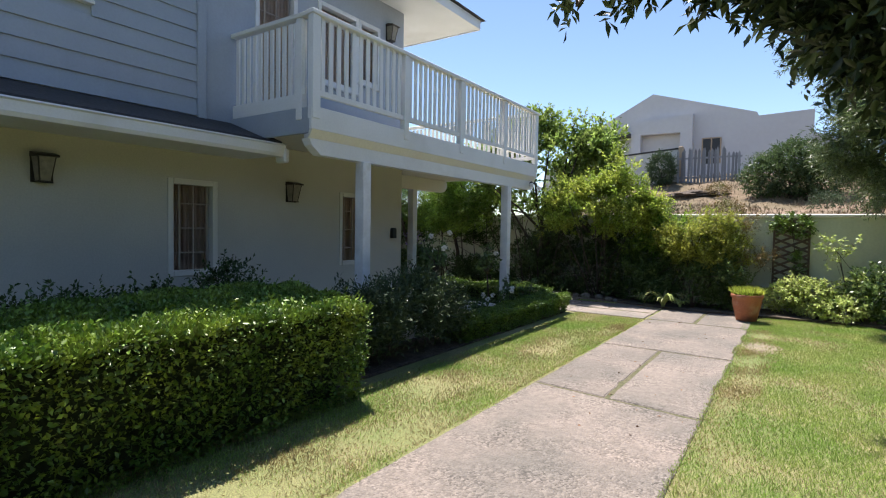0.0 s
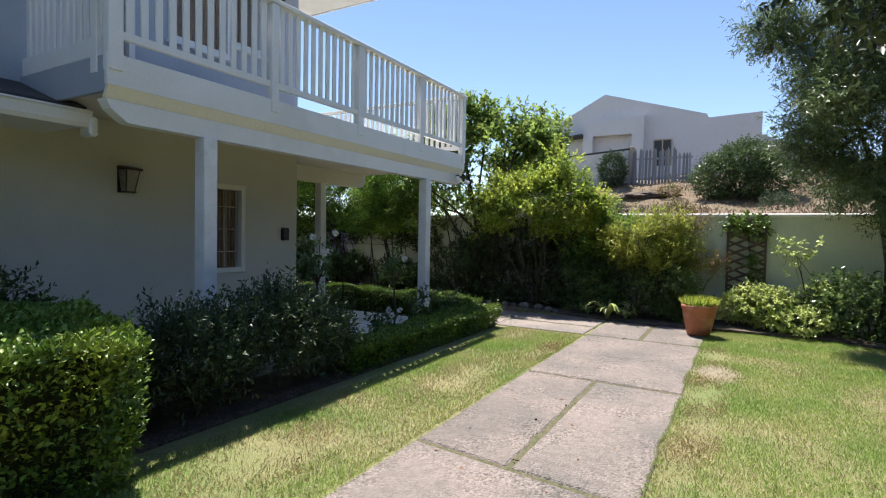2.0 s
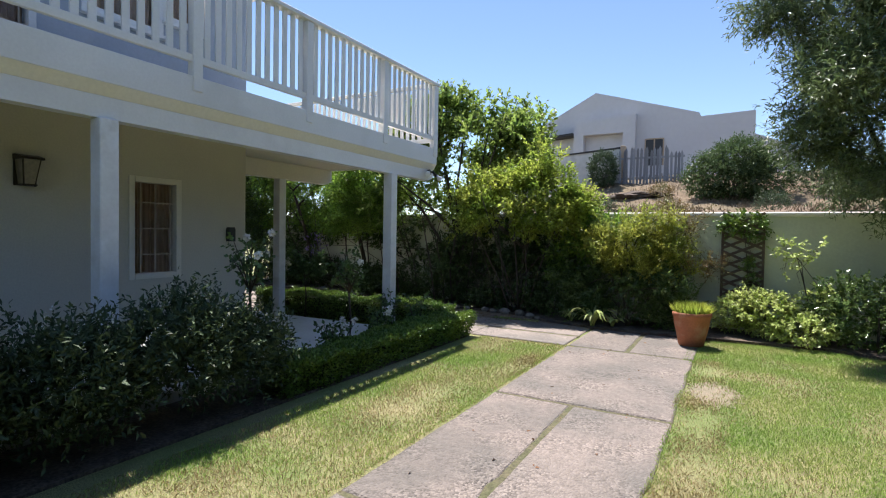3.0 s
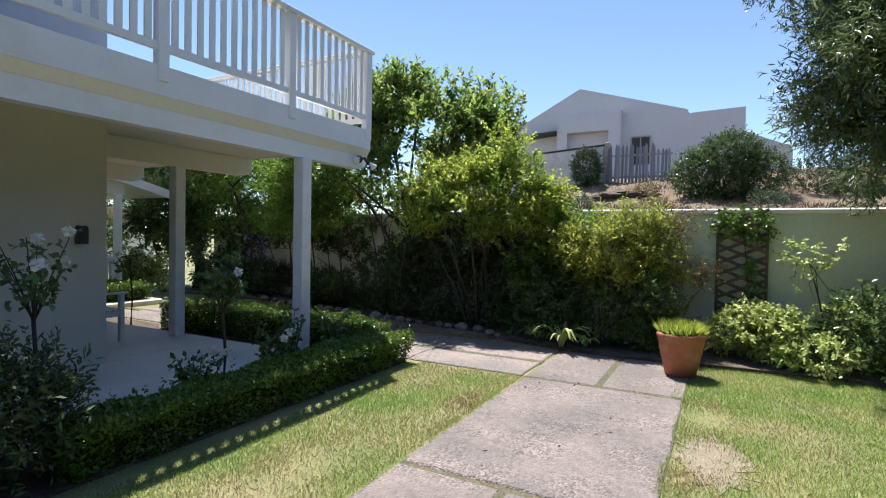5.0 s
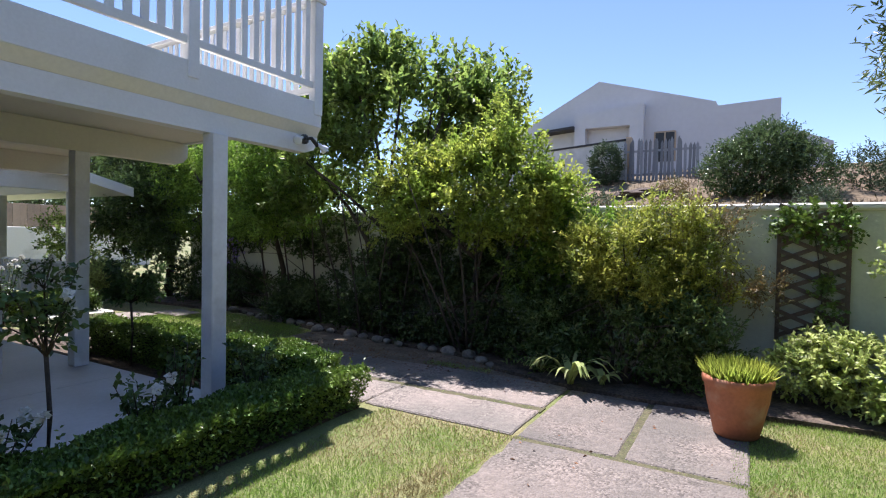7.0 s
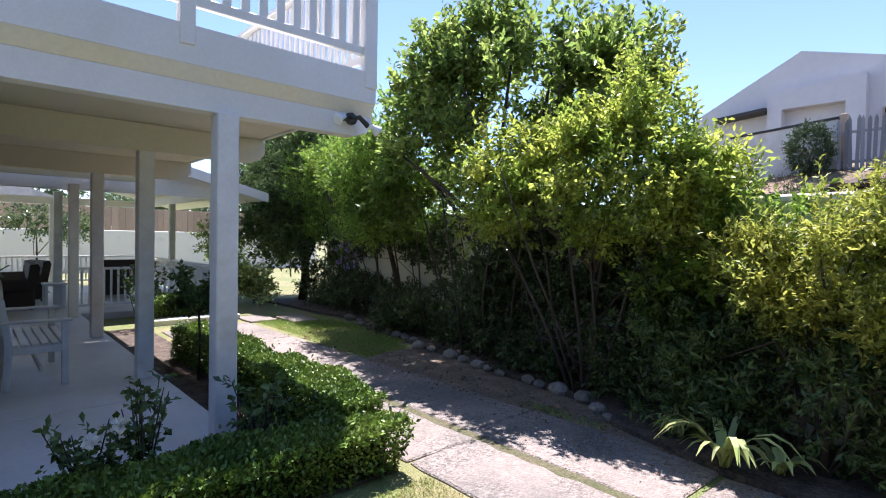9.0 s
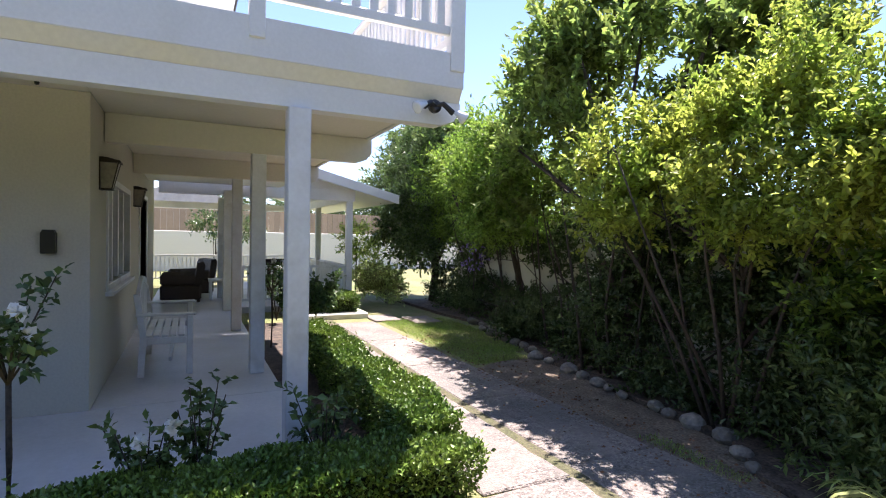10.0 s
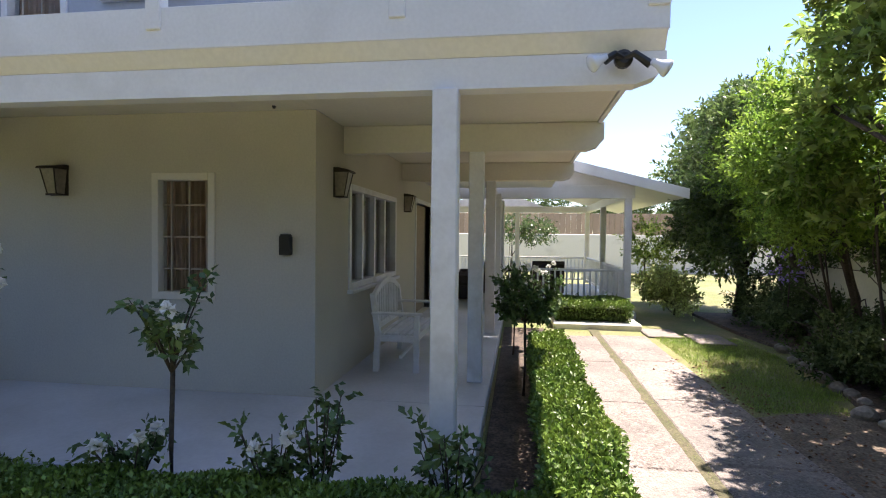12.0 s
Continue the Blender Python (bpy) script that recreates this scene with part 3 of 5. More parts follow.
# lower pent roof with gutter
roof = thing("pent_roof", (0, 0, 0), "narrow dark tiled roof strip over the ground floor", "roof", kind="structure")
for i in range(5):
    x0 = FX + 0.01 + 0.145 * i
    z0 = 2.93 - 0.052 * i
    part("tile_course", prism([(x0, z0), (x0 + 0.17, z0 - 0.062), (x0 + 0.17, z0 - 0.04), (x0, z0 + 0.022)], "y", -9, 4.42), TILES, roof)
part("soffit", boxes((FX, -5.53, -9, 4.4, 2.5, 2.525)), WHITE, roof)
part("gutter", prism([(-5.53, 2.49), (-5.44, 2.49), (-5.42, 2.53), (-5.42, 2.62), (-5.40, 2.635), (-5.41, 2.65), (-5.45, 2.65), (-5.45, 2.53), (-5.5, 2.52), (-5.53, 2.65)], "y", -9, 4.45), WHITE, roof, "white painted gutter")
part("end_cap", boxes((-5.6, -5.4, 4.42, 4.5, 2.42, 2.6), bevel=0.02), WHITE, roof)

# upper roof
roof = thing("upper_roof", (0, 0, 0), "low tiled roof with wide white eaves", "roof", kind="structure")
part("soffit", boxes((FX - 0.5, -5.4, -9.5, 9.2, 5.60, 5.63), (-14.5, FX - 0.5, SY - 0.5, 9.2, 5.60, 5.63)), WHITE, roof, "bright white boarded eaves")
part("fascia", boxes((-5.40, -5.37, -9.5, 9.2, 5.58, 5.76), (-14.5, -5.40, 9.2, 9.23, 5.58, 5.76), bevel=0.005), WHITE, roof)
bm = bmesh.new()
vs = [bm.verts.new(c) for c in ((-5.3, -9.5, 5.77), (-5.3, 9.3, 5.77), (-15.5, 9.3, 5.77), (-15.5, -9.5, 5.77), (-10.2, -5.0, 7.4), (-10.2, 4.6, 7.4))]
for f in ((0, 1, 5, 4), (1, 2, 5), (2, 3, 4, 5), (3, 0, 4), (3, 2, 1, 0)):
    bm.faces.new([vs[i] for i in f])
part("tiles", bm, TILES, roof)

# ---- balcony ----
BX, BY0, BY1, TOP = -4.64, 4.17, 10.44, 4.09       # outer front face, near and far ends, hand rail height
balcony = thing("balcony", (0, 0, 0), "white painted timber balcony on square posts", "balcony", kind="structure")
part("deck", boxes((-10.2, BX - 0.05, SY + 0.005, BY1 - 0.05, 2.74, 2.98), (FX + 0.005, BX - 0.05, BY0 + 0.08, SY, 2.74, 2.98)), SOFFIT, balcony, "cream painted soffit and deck")
part("fascia", boxes((BX - 0.045, BX, BY0, BY1, 2.735, 3.0), bevel=0.006), WHITE, balcony)
# cove in a yellower tone than the white fascia above it
part("cove", prism([(BX - 0.002, 2.734), (BX - 0.045, 2.734), (BX - 0.09, 2.64), (BX - 0.058, 2.64)], "y", BY0 + 0.01, BY1 - 0.01), CREAM, balcony, "cream-yellow cove under the fascia")
part("fascia", boxes((-10.2, BX - 0.046, BY1 - 0.045, BY1, 2.72, 3.0), bevel=0.006), WHITE, balcony)
# the end board takes the siding's blue-grey to stand for its shade
part("fascia", boxes((FX + 0.005, BX - 0.046, BY0 + 0.03, BY0 + 0.075, 2.70, 3.0), bevel=0.006), SIDING, balcony, "end board, coloured blue-grey for the shade on it")


def joist(x, y0, y1, w=0.13, z0=2.46, z1=2.735):
    """A heavy beam along y with its outer end cut in a curve."""
    prof = [(y0, z0), (y1 - 0.16, z0), (y1 - 0.06, z0 + 0.035), (y1, z0 + 0.11), (y1, z1), (y0, z1)]
    return part("beam", prism(prof, "x", x - w / 2, x + w / 2), SOFFIT, balcony)


bm = prism([(BY0 + 0.06, 2.56), (BY0 + 0.2, 2.46), (BY1 - 0.16, 2.46), (BY1 - 0.05, 2.5), (BY1, 2.58), (BY1, 2.638), (BY0 + 0.02, 2.638)], "x", BX - 0.19, BX - 0.06)
part("beam", bm, WHITE, balcony)
for x in (-7.02, -9.8):
    joist(x, SY + 0.01, BY1 + 0.02)
part("ledger", boxes((BX - 0.24, BX - 0.092, BY0 + 0.1, BY1 - 0.3, 2.64, 2.735)), WHITE, balcony)
for x, y in ((-4.73, 5.14), (-4.73, 9.22), (-7.02, 9.22), (-9.8, 9.22)):
    part("post", boxes((x - 0.075, x + 0.075, y - 0.075, y + 0.075, 0.12, 2.46), bevel=0.008), TRIM, balcony)
for x in (-12.15, -14.4):
    part("post", boxes((x - 0.075, x + 0.075, 9.15, 9.3, 0.12, 2.46), bevel=0.008), TRIM, balcony)

railing = thing("balcony_railing", (0, 0, 0), "white painted balcony railing with flat upright balusters", "railing")
NEWELS = [4.235, 5.92, 7.40, 8.94, 10.38]
for y in NEWELS:
    w = 0.06 if y in (4.235, 10.38) else 0.05
    part("newel", boxes((BX - 0.075, BX + 0.015, y - w, y + w, 2.86, TOP - 0.055), bevel=0.006), WHITE, railing)
part("newel", boxes((BX - 0.30, BX - 0.2, 4.19, 4.28, 2.86, TOP - 0.055), bevel=0.006), WHITE, railing)
part("handrail", boxes((BX - 0.095, BX + 0.03, 4.16, 10.47, TOP - 0.052, TOP), bevel=0.008), WHITE, railing)
part("handrail", boxes((FX + 0.03, BX - 0.096, 4.18, 4.29, TOP - 0.052, TOP), bevel=0.008), WHITE, railing)
part("handrail", boxes((-10.2, BX - 0.096, 10.33, 10.44, TOP - 0.052, TOP), bevel=0.008), WHITE, railing)
part("bottom_rail", boxes((BX - 0.055, BX - 0.01, 4.3, 10.32, 3.13, 3.2), bevel=0.005), WHITE, railing)
part("bottom_rail", boxes((FX + 0.03, BX - 0.31, 4.21, 4.26, 3.003, 3.17), bevel=0.006), WHITE, railing)
part("bottom_rail", boxes((-10.2, BX - 0.08, 10.36, 10.40, 3.1, 3.17), bevel=0.005), WHITE, railing)
bal_mesh = bpy.data.meshes.new("baluster")
bm = boxes((-0.011, 0.011, -0.032, 0.032, 0, 0.845), bevel=0.003)
bm.to_mesh(bal_mesh), bm.free()
for a, b in zip(NEWELS, NEWELS[1:]):
    k = round((b - a - 0.1) / 0.118)
    for i in range(1, k):
        ob = mesh_object("baluster", bal_mesh, WHITE, railing)
        ob.location = (BX - 0.032, a + (b - a) * i / k, 3.195)
for i in range(12):
    ob = mesh_object("baluster", bal_mesh, WHITE, railing)
    ob.location, ob.rotation_euler = (FX + 0.12 + 0.113 * i, 4.235, 3.165), (0, 0, math.pi / 2)
for i in range(46):
    ob = mesh_object("baluster", bal_mesh, WHITE, railing)
    ob.location, ob.rotation_euler = (BX - 0.2 - 0.118 * i, 10.38, 3.165), (0, 0, math.pi / 2)


# ---- fixtures on the house ----
def lantern(at, rz, label):
    """A half lantern on the wall: flared body, ribs, a lid. Local +x points away from the wall."""
    t = thing("wall_lantern", at, label, "lamp", "wall lanterns on the house", rz=rz)
    bm = bmesh.new()
    lo = [(0.0, -0.07, -0.15), (0.11, -0.055, -0.15), (0.11, 0.055, -0.15), (0.0, 0.07, -0.15)]
    hi = [(0.0, -0.1, 0.12), (0.17, -0.085, 0.12), (0.17, 0.085, 0.12), (0.0, 0.1, 0.12)]
    a, b = [bm.verts.new(v) for v in lo], [bm.verts.new(v) for v in hi]
    bm.faces.new(a[::-1]), bm.faces.new(b)
    for i in range(4):
        bm.faces.new((a[i], a[(i + 1) % 4], b[(i + 1) % 4], b[i]))
    part("glass", bm, SMOKED, t, "smoky lantern glass")
    for p, q in zip(lo, hi):
        part("rib", tube(bmesh.new(), [p, q], [0.008, 0.008], 4), IRON, t)
    part("lid", prism([(-0.0, 0.12), (0.20, 0.12), (0.19, 0.145), (0.06, 0.175), (0.0, 0.175)], "y", -0.115, 0.115), IRON, t, "bronze lantern lid")
    part("base", boxes((-0.0, 0.12, -0.075, 0.075, -0.168, -0.15), bevel=0.004), IRON, t)
    part("back_plate", boxes((-0.0, 0.012, -0.11, 0.11, -0.17, 0.17)), IRON, t)
    for piece in t.children:
        piece.scale = (0.86, 0.86, 0.86)
    return t


one = lantern((FX, 5.2, 2.11), 0, "bronze half lantern on the cream wall")
copy_thing(one, pose(FX, 2.11, 2.15))
copy_thing(one, pose(FX - 0.55, SY, 2.13, 0, 0, 90))
copy_thing(one, pose(-10.0, SY, 2.13, 0, 0, 90))
up = copy_thing(one, pose(FX, 7.4, 5.1))
tagged(up, "bronze half lantern on the upstairs wall")

sensor = thing("alarm_sensor", (-6.05, 7.5, 2.735), "tiny dark sensor dome under the white soffit", "sensor")
part("dome", lathe([(0.004, -0.022), (0.014, -0.016), (0.018, 0.0), (0.018, 0.004)], 12), BLACK, sensor)
meter = thing("wall_box", (FX, 7.55, 1.52), "small black rounded box fixed on the plaster wall", "wall box")
part("body", prism([(-0.045, -0.1), (0.045, -0.1), (0.05, -0.09), (0.05, 0.06), (0.035, 0.09), (-0.035, 0.09), (-0.05, 0.06), (-0.05, -0.09)], "x", 0.0, 0.07), BLACK, meter)

flood = thing("floodlight", (BX - 0.02, 10.2, 2.58), "twin security floodlight with black swivels under the balcony corner", "floodlight")
part("junction_box", lathe([(0.035, -0.02), (0.05, 0.0), (0.05, 0.03), (0.03, 0.045)], 14), BLACK, flood).rotation_euler = (0, math.pi / 2, 0)
for s, tip in ((-1, (0.09, -0.15, -0.03)), (1, (0.1, 0.18, -0.07))):
    arm = part("arm", tube(bmesh.new(), [(0.03, 0, 0), (0.06, 0.05 * s, 0.015), Vector(tip) * 0.72], [0.016, 0.02, 0.024], 8), BLACK, flood)
    b = part("bulb", lathe([(0.018, -0.06), (0.024, -0.02), (0.045, 0.02), (0.048, 0.035), (0.035, 0.043)], 16), BULB, flood, "white reflector bulb", smooth=True)
    b.matrix_basis = Matrix.Translation(Vector(tip)) @ Vector((tip[0] * 0.4, tip[1], tip[2] - 0.05)).to_track_quat("Z", "Y").to_matrix().to_4x4()

# ---- veranda furniture ----
bench = thing("garden_bench", (-7.8, 8.07, 0.12), "white painted slatted bench with a curved back against the wall", "bench")
for x in (-0.58, 0.58):
    part("leg", boxes((x - 0.03, x + 0.03, 0.47, 0.53, 0, 0.62), bevel=0.006), TRIM, bench)
    part("leg", prism([(0.02, 0), (0.08, 0), (0.1, 0.42), (0.04, 0.85), (-0.02, 0.85), (0.04, 0.42)], "x", x - 0.03, x + 0.03), TRIM, bench)
    part("armrest", boxes((x - 0.04, x + 0.04, 0.0, 0.56, 0.622, 0.65), bevel=0.008), TRIM, bench)
    part("side_rail", boxes((x - 0.02, x + 0.02, 0.1, 0.47, 0.33, 0.4), bevel=0.004), TRIM, bench)
part("front_rail", boxes((-0.55, 0.55, 0.48, 0.51, 0.33, 0.4), bevel=0.004), TRIM, bench)
part("stretcher", boxes((-0.55, 0.55, 0.3, 0.33, 0.14, 0.18), bevel=0.004), TRIM, bench)
for i in range(6):
    part("seat_slat", boxes((-0.6, 0.6, 0.08 + 0.078 * i, 0.14 + 0.078 * i, 0.402, 0.425), bevel=0.004), TRIM, bench)
part("top_rail", prism([(-0.6, 0.78), (-0.6, 0.85), (-0.3, 0.96), (0, 1.0), (0.3, 0.96), (0.6, 0.85), (0.6, 0.78), (0.3, 0.89), (0, 0.93), (-0.3, 0.89)], "y", 0.0, 0.035), TRIM, bench)
part("lower_rail", boxes((-0.58, 0.58, 0.045, 0.075, 0.46, 0.52), bevel=0.004), TRIM, bench)
for i in range(13):
    x = -0.5 + i / 12
    part("back_slat", boxes((x - 0.018, x + 0.018, 0.012, 0.03, 0.5, 0.80 + 0.11 * math.cos(x * 2.4)), bevel=0.003), TRIM, bench)


def armchair(at, rz, label):
    t = thing("wicker_armchair", at, label, "armchair", "dark wicker seats on the terrace", rz=rz)
    part("base", boxes((-0.4, 0.4, -0.4, 0.4, 0.05, 0.38), bevel=0.04), WICKER, t)
    part("backrest", prism([(-0.4, 0.38), (-0.26, 0.38), (-0.32, 0.86), (-0.44, 0.88), (-0.48, 0.8)], "x", -0.4, 0.4), WICKER, t)
    for s in (-1, 1):
        part("armrest", boxes((0.3 * s, 0.42 * s, -0.3, 0.4, 0.38, 0.62), bevel=0.04), WICKER, t)
    part("seat_cushion", boxes((-0.29, 0.29, -0.25, 0.38, 0.385, 0.52), bevel=0.04), CUSHION, t, "brown seat cushion")
    for x in (-0.34, 0.34):
        for y in (-0.34, 0.34):
            part("foot", boxes((x - 0.03, x + 0.03, y - 0.03, y + 0.03, 0, 0.06)), WICKER, t)
    return t


chair = armchair((-14.0, 8.4, 0.12), 180, "dark brown wicker armchair with a brown cushion")
copy_thing(chair, pose(-15.3, 8.6, 0.12, 0, 0, 200))
copy_thing(chair, pose(-15.6, 10.4, 0.12, 0, 0, 90))
table = thing("low_table", (-14.2, 9.15, 0.12), "low white side table on the terrace", "table")
part("tabletop", boxes((-0.25, 0.25, -0.2, 0.2, 0.42, 0.46), bevel=0.006), TRIM, table)
for x in (-0.2, 0.2):
    for y in (-0.15, 0.15):
        part("leg", boxes((x - 0.03, x + 0.03, y - 0.03, y + 0.03, 0, 0.42), bevel=0.004), TRIM, table)

# ---- covered terrace at the far end ----
tagged(part("kerb", boxes((-12.6, -11.15, 10.28, 11.8, -0.05, 0.09), bevel=0.02), CAPPING), "low pale kerb round the terrace hedge", "kerb", kind="structure")
terrace = thing("covered_terrace", (0, 0, 0), "white open terrace with a low gabled roof and posts", "pavilion", kind="structure")
rf = [(6.2, 3.02), (8.3, 3.62), (12.95, 2.42), (12.95, 2.56), (8.3, 3.78), (6.2, 3.18)]
part("roof", prism(rf, "x", -20.0, -12.65), WHITE, terrace, "white painted low pitched roof")
# link roof drawn out to y 10.3 to keep the sun off the floor
part("link_roof", boxes((-12.64, -10.21, 7.84, 10.3, 2.62, 2.74), bevel=0.008), WHITE, terrace, "flat white roof joining the veranda")
part("barge_board", prism([(8.3, 3.56), (12.97, 2.39), (12.97, 2.59), (8.3, 3.8)], "x", -12.65, -12.6), WHITE, terrace)
part("gable", prism([(8.3, 2.68), (12.0, 2.68), (8.3, 3.6)], "x", -12.95, -12.9), WHITE, terrace)
part("beam", boxes((-13.05, -12.9, 8.0, 12.0, 2.42, 2.68), bevel=0.006), WHITE, terrace)
part("beam", boxes((-19.8, -13.05, 11.84, 11.98, 2.42, 2.62), bevel=0.006), WHITE, terrace)
part("beam", boxes((-19.6, -19.45, 6.5, 12.0, 2.42, 2.62), bevel=0.006), WHITE, terrace)
for x, y in ((-12.97, 11.88), (-16.2, 11.88), (-19.5, 11.88), (-19.5, 9.6), (-19.5, 7.4)):
    part("post", boxes((x - 0.07, x + 0.07, y - 0.07, y + 0.07, 0.11, 2.42), bevel=0.008), TRIM, terrace)
rail2 = thing("terrace_railing", (0, 0, 0), "white low picket railing round the terrace", "railing")
for x0, x1, y0, y1 in ((-13.0, -12.94, 9.4, 11.8), (-19.4, -13.1, 11.85, 11.91), (-19.53, -19.47, 6.6, 11.8)):
    part("handrail", boxes((x0, x1, y0, y1, 0.9, 0.95), bevel=0.005), TRIM, rail2)
    part("bottom_rail", boxes((x0, x1, y0, y1, 0.2, 0.25), bevel=0.005), TRIM, rail2)
    k = int(max(x1 - x0, y1 - y0) / 0.12)
    for i in range(k):
        s = (i + 0.5) / k
        cx, cy = (x0 + x1) / 2 if x1 - x0 < 0.1 else x0 + (x1 - x0) * s, (y0 + y1) / 2 if y1 - y0 < 0.1 else y0 + (y1 - y0) * s
        part("baluster", boxes((cx - 0.018, cx + 0.018, cy - 0.018, cy + 0.018, 0.25, 0.9)), TRIM, rail2)

# ---- garden wall ----
gw = thing("garden_wall", (0, 0, 0), "pale green-cream plastered garden wall with a light capping", "wall", kind="structure")
part("wall_body", prism([(9, 12.95), (9, 13.15), (-2.5, 13.15), (-13.6, 15.26), (-13.6, 15.06), (-2.5, 12.95)], "z", -0.1, 1.95), GARDENWALL, gw)
part("capping", boxes((-2.5, 9, 12.9, 13.2, 1.952, 2.03), bevel=0.02), CAPPING, gw, "light worn capping")
part("capping", prism([(-2.503, 12.9), (-2.503, 13.2), (-13.6, 15.31), (-13.6, 15.01)], "z", 1.952, 2.03), CAPPING, gw)
part("wall_body", boxes((8.8, 9.0, -12, 12.95, -0.1, 1.95)), GARDENWALL, gw)
part("capping", boxes((8.75, 9.05, -12, 12.9, 1.952, 2.03), bevel=0.02), CAPPING, gw)

trellis = thing("trellis", (-0.08, 12.9, 0.55), "dark wooden diamond trellis fixed on the garden wall", "trellis")
for s in (-1, 1):
    part("side_batten", boxes((0.3 * s - 0.02, 0.3 * s + 0.02, -0.02, 0.0, 0.0, 1.28)), TRELLISWOOD, trellis)
for i in range(9):
    for s in (-1, 1):
        z = 0.02 + i * 0.16
        b = part("lath", boxes((-0.34, 0.34, -0.03 - 0.008 * (s > 0), -0.022 - 0.008 * (s > 0), -0.022, 0.022)), TRELLISWOOD, trellis)
        b.matrix_basis = pose(0, 0, z + 0.02, 0, 24 * s, 0)

# ---- pot ----
pot = thing("flower_pot", (-0.72, 11.22, 0.0), "large round terracotta pot with a fresh green tufted plant", "flower pot")
part("pot_body", lathe([(0.155, 0), (0.17, 0.01), (0.235, 0.3), (0.25, 0.42), (0.265, 0.43), (0.27, 0.47), (0.262, 0.49), (0.235, 0.49), (0.228, 0.46), (0.22, 0.42)], 32), TERRACOTTA, pot, smooth=True)
part("soil", lathe([(0.2, 0.40), (0.215, 0.43), (0.1, 0.445), (0.01, 0.447)], 24), SOIL, pot)
rng = np.random.default_rng(5)
a, r = rng.uniform(0, 2 * np.pi, 1500), 0.2 * np.sqrt(rng.uniform(0, 1, 1500))
P = np.stack([r * np.cos(a), r * np.sin(a), np.full(1500, 0.43)], 1)
leaves("tuft", P, np.stack([np.cos(a) * r * 2, np.sin(a) * r * 2, np.ones(1500)], 1) + rng.normal(size=(1500, 3)) * 0.22, 0.2, 0.009, LEAF_LIME, pot, rng)


# ---- hedges ----
def hedge(name, x0, x1, y0, y1, h, leaf, label, density=5000, size=(0.04, 0.022), seed=3, skew=0.0, wave=0.03, inset=0.12, taper=0.06, side=0.75):
    """A clipped hedge: a solid block coloured near-black for the inner shade, a skin of leaves, and stray shoots above
    the top.
    """
    rng = np.random.default_rng(seed)
    t = thing(name, ((x0 + x1) / 2, (y0 + y1) / 2, 0.0), label, "hedge")
    hx, hy = (x1 - x0) / 2, (y1 - y0) / 2
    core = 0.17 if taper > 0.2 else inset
    part("interior", prism([(-hx + core + taper, 0.02), (hx - core - taper, 0.02), (hx - core, h - 0.09), (-hx + core, h - 0.09)], "y", -hy + core, hy - core), HEDGE_SHADE, t, "solid block coloured near-black for the shaded inside")
    out = []
    faces = [("t", 4 * hx * hy), ("x+", 2 * hy * h), ("x-", 2 * hy * h), ("y+", 2 * hx * h), ("y-", 2 * hx * h)]
    for f, area in faces:
        n = int(area * density * (1.5 if f == "t" else side))
        u, v = rng.uniform(-1, 1, n), rng.uniform(0, 1, n)
        dpt = np.abs(rng.normal(0, 0.035 if f == "t" else inset * 0.5, n))
        if f == "t":
            p, d = np.stack([u * hx, rng.uniform(-1, 1, n) * hy, h - dpt], 1), (0, 0, 1)
        elif f[0] == "x":
            s = 1 if f[1] == "+" else -1
            p, d = np.stack([s * (hx - dpt), u * hy, v * h], 1), (s, 0, 0.5)
        else:
            s = 1 if f[1] == "+" else -1
            p, d = np.stack([u * hx, s * (hy - dpt), v * h], 1), (0, s, 0.5)
        w = np.sin(p[:, 0] * 5.1 + p[:, 1] * 3.3) * np.sin(p[:, 1] * 4.7 - p[:, 2] * 6 + p[:, 0] * 2)
        p = p + np.array(d) * (wave * w)[:, None]
        out.append((p, np.array(d) + rng.normal(size=(n, 3)) * 0.75))
    k = int(4 * hx * hy * (130 if taper > 0.2 else 60))                            # stray shoots
    sp = np.stack([rng.uniform(-hx, hx, k), rng.uniform(-hy, hy, k), np.full(k, h - 0.02)], 1)
    way = unit(rng.normal(size=(k, 3)) * 0.35 + (0, 0, 1))
    L = rng.uniform(0.03, 0.17 if taper > 0.2 else 0.12, (k, 1))
    for i in range(7):
        out.append((sp + way * L * i / 6, way * 0.6 + unit(rng.normal(size=(k, 3)))))
    P, D = np.concatenate([o[0] for o in out]), np.concatenate([o[1] for o in out])
    round_off = np.abs(P[:, 0]) / hx
    P[:, 2] -= 0.06 * np.clip(round_off - 0.75, 0, 1) * (P[:, 2] > h * 0.8) * 4 * 0.25
    lean = taper * (1 - np.clip(P[:, 2] / h, 0, 1))
    P[:, 0] -= np.clip(P[:, 0] / hx, -1, 1) * lean
    P[:, 1] -= np.clip(P[:, 1] / hy, -1, 1) * lean
    P[:, 1] += skew * (hx - P[:, 0]) * np.clip(P[:, 1] / hy, 0, 1)
    leaves("foliage", P, D, size[0], size[1], leaf, t, rng)
    return t


hedge("clipped_hedge", -5.25, -3.26, -2.5, 3.72, 0.92, LEAF_HEDGE, "thick clipped bright green hedge beside the lawn", 4800, (0.048, 0.024), 3, wave=0.05, skew=0.24, inset=0.2, taper=0.1, side=0.5)
hedge("low_hedge", -4.25, -3.72, 6.2, 10.15, 0.33, LEAF_BOX, "low clipped dark green box hedge edging the lawn", 6500, (0.036, 0.02), 4, wave=0.045)
hedge("low_hedge", -8.3, -4.1, 9.78, 10.22, 0.46, LEAF_BOX, "low clipped green box hedge along the path", 6500, (0.036, 0.02), 6, wave=0.05)
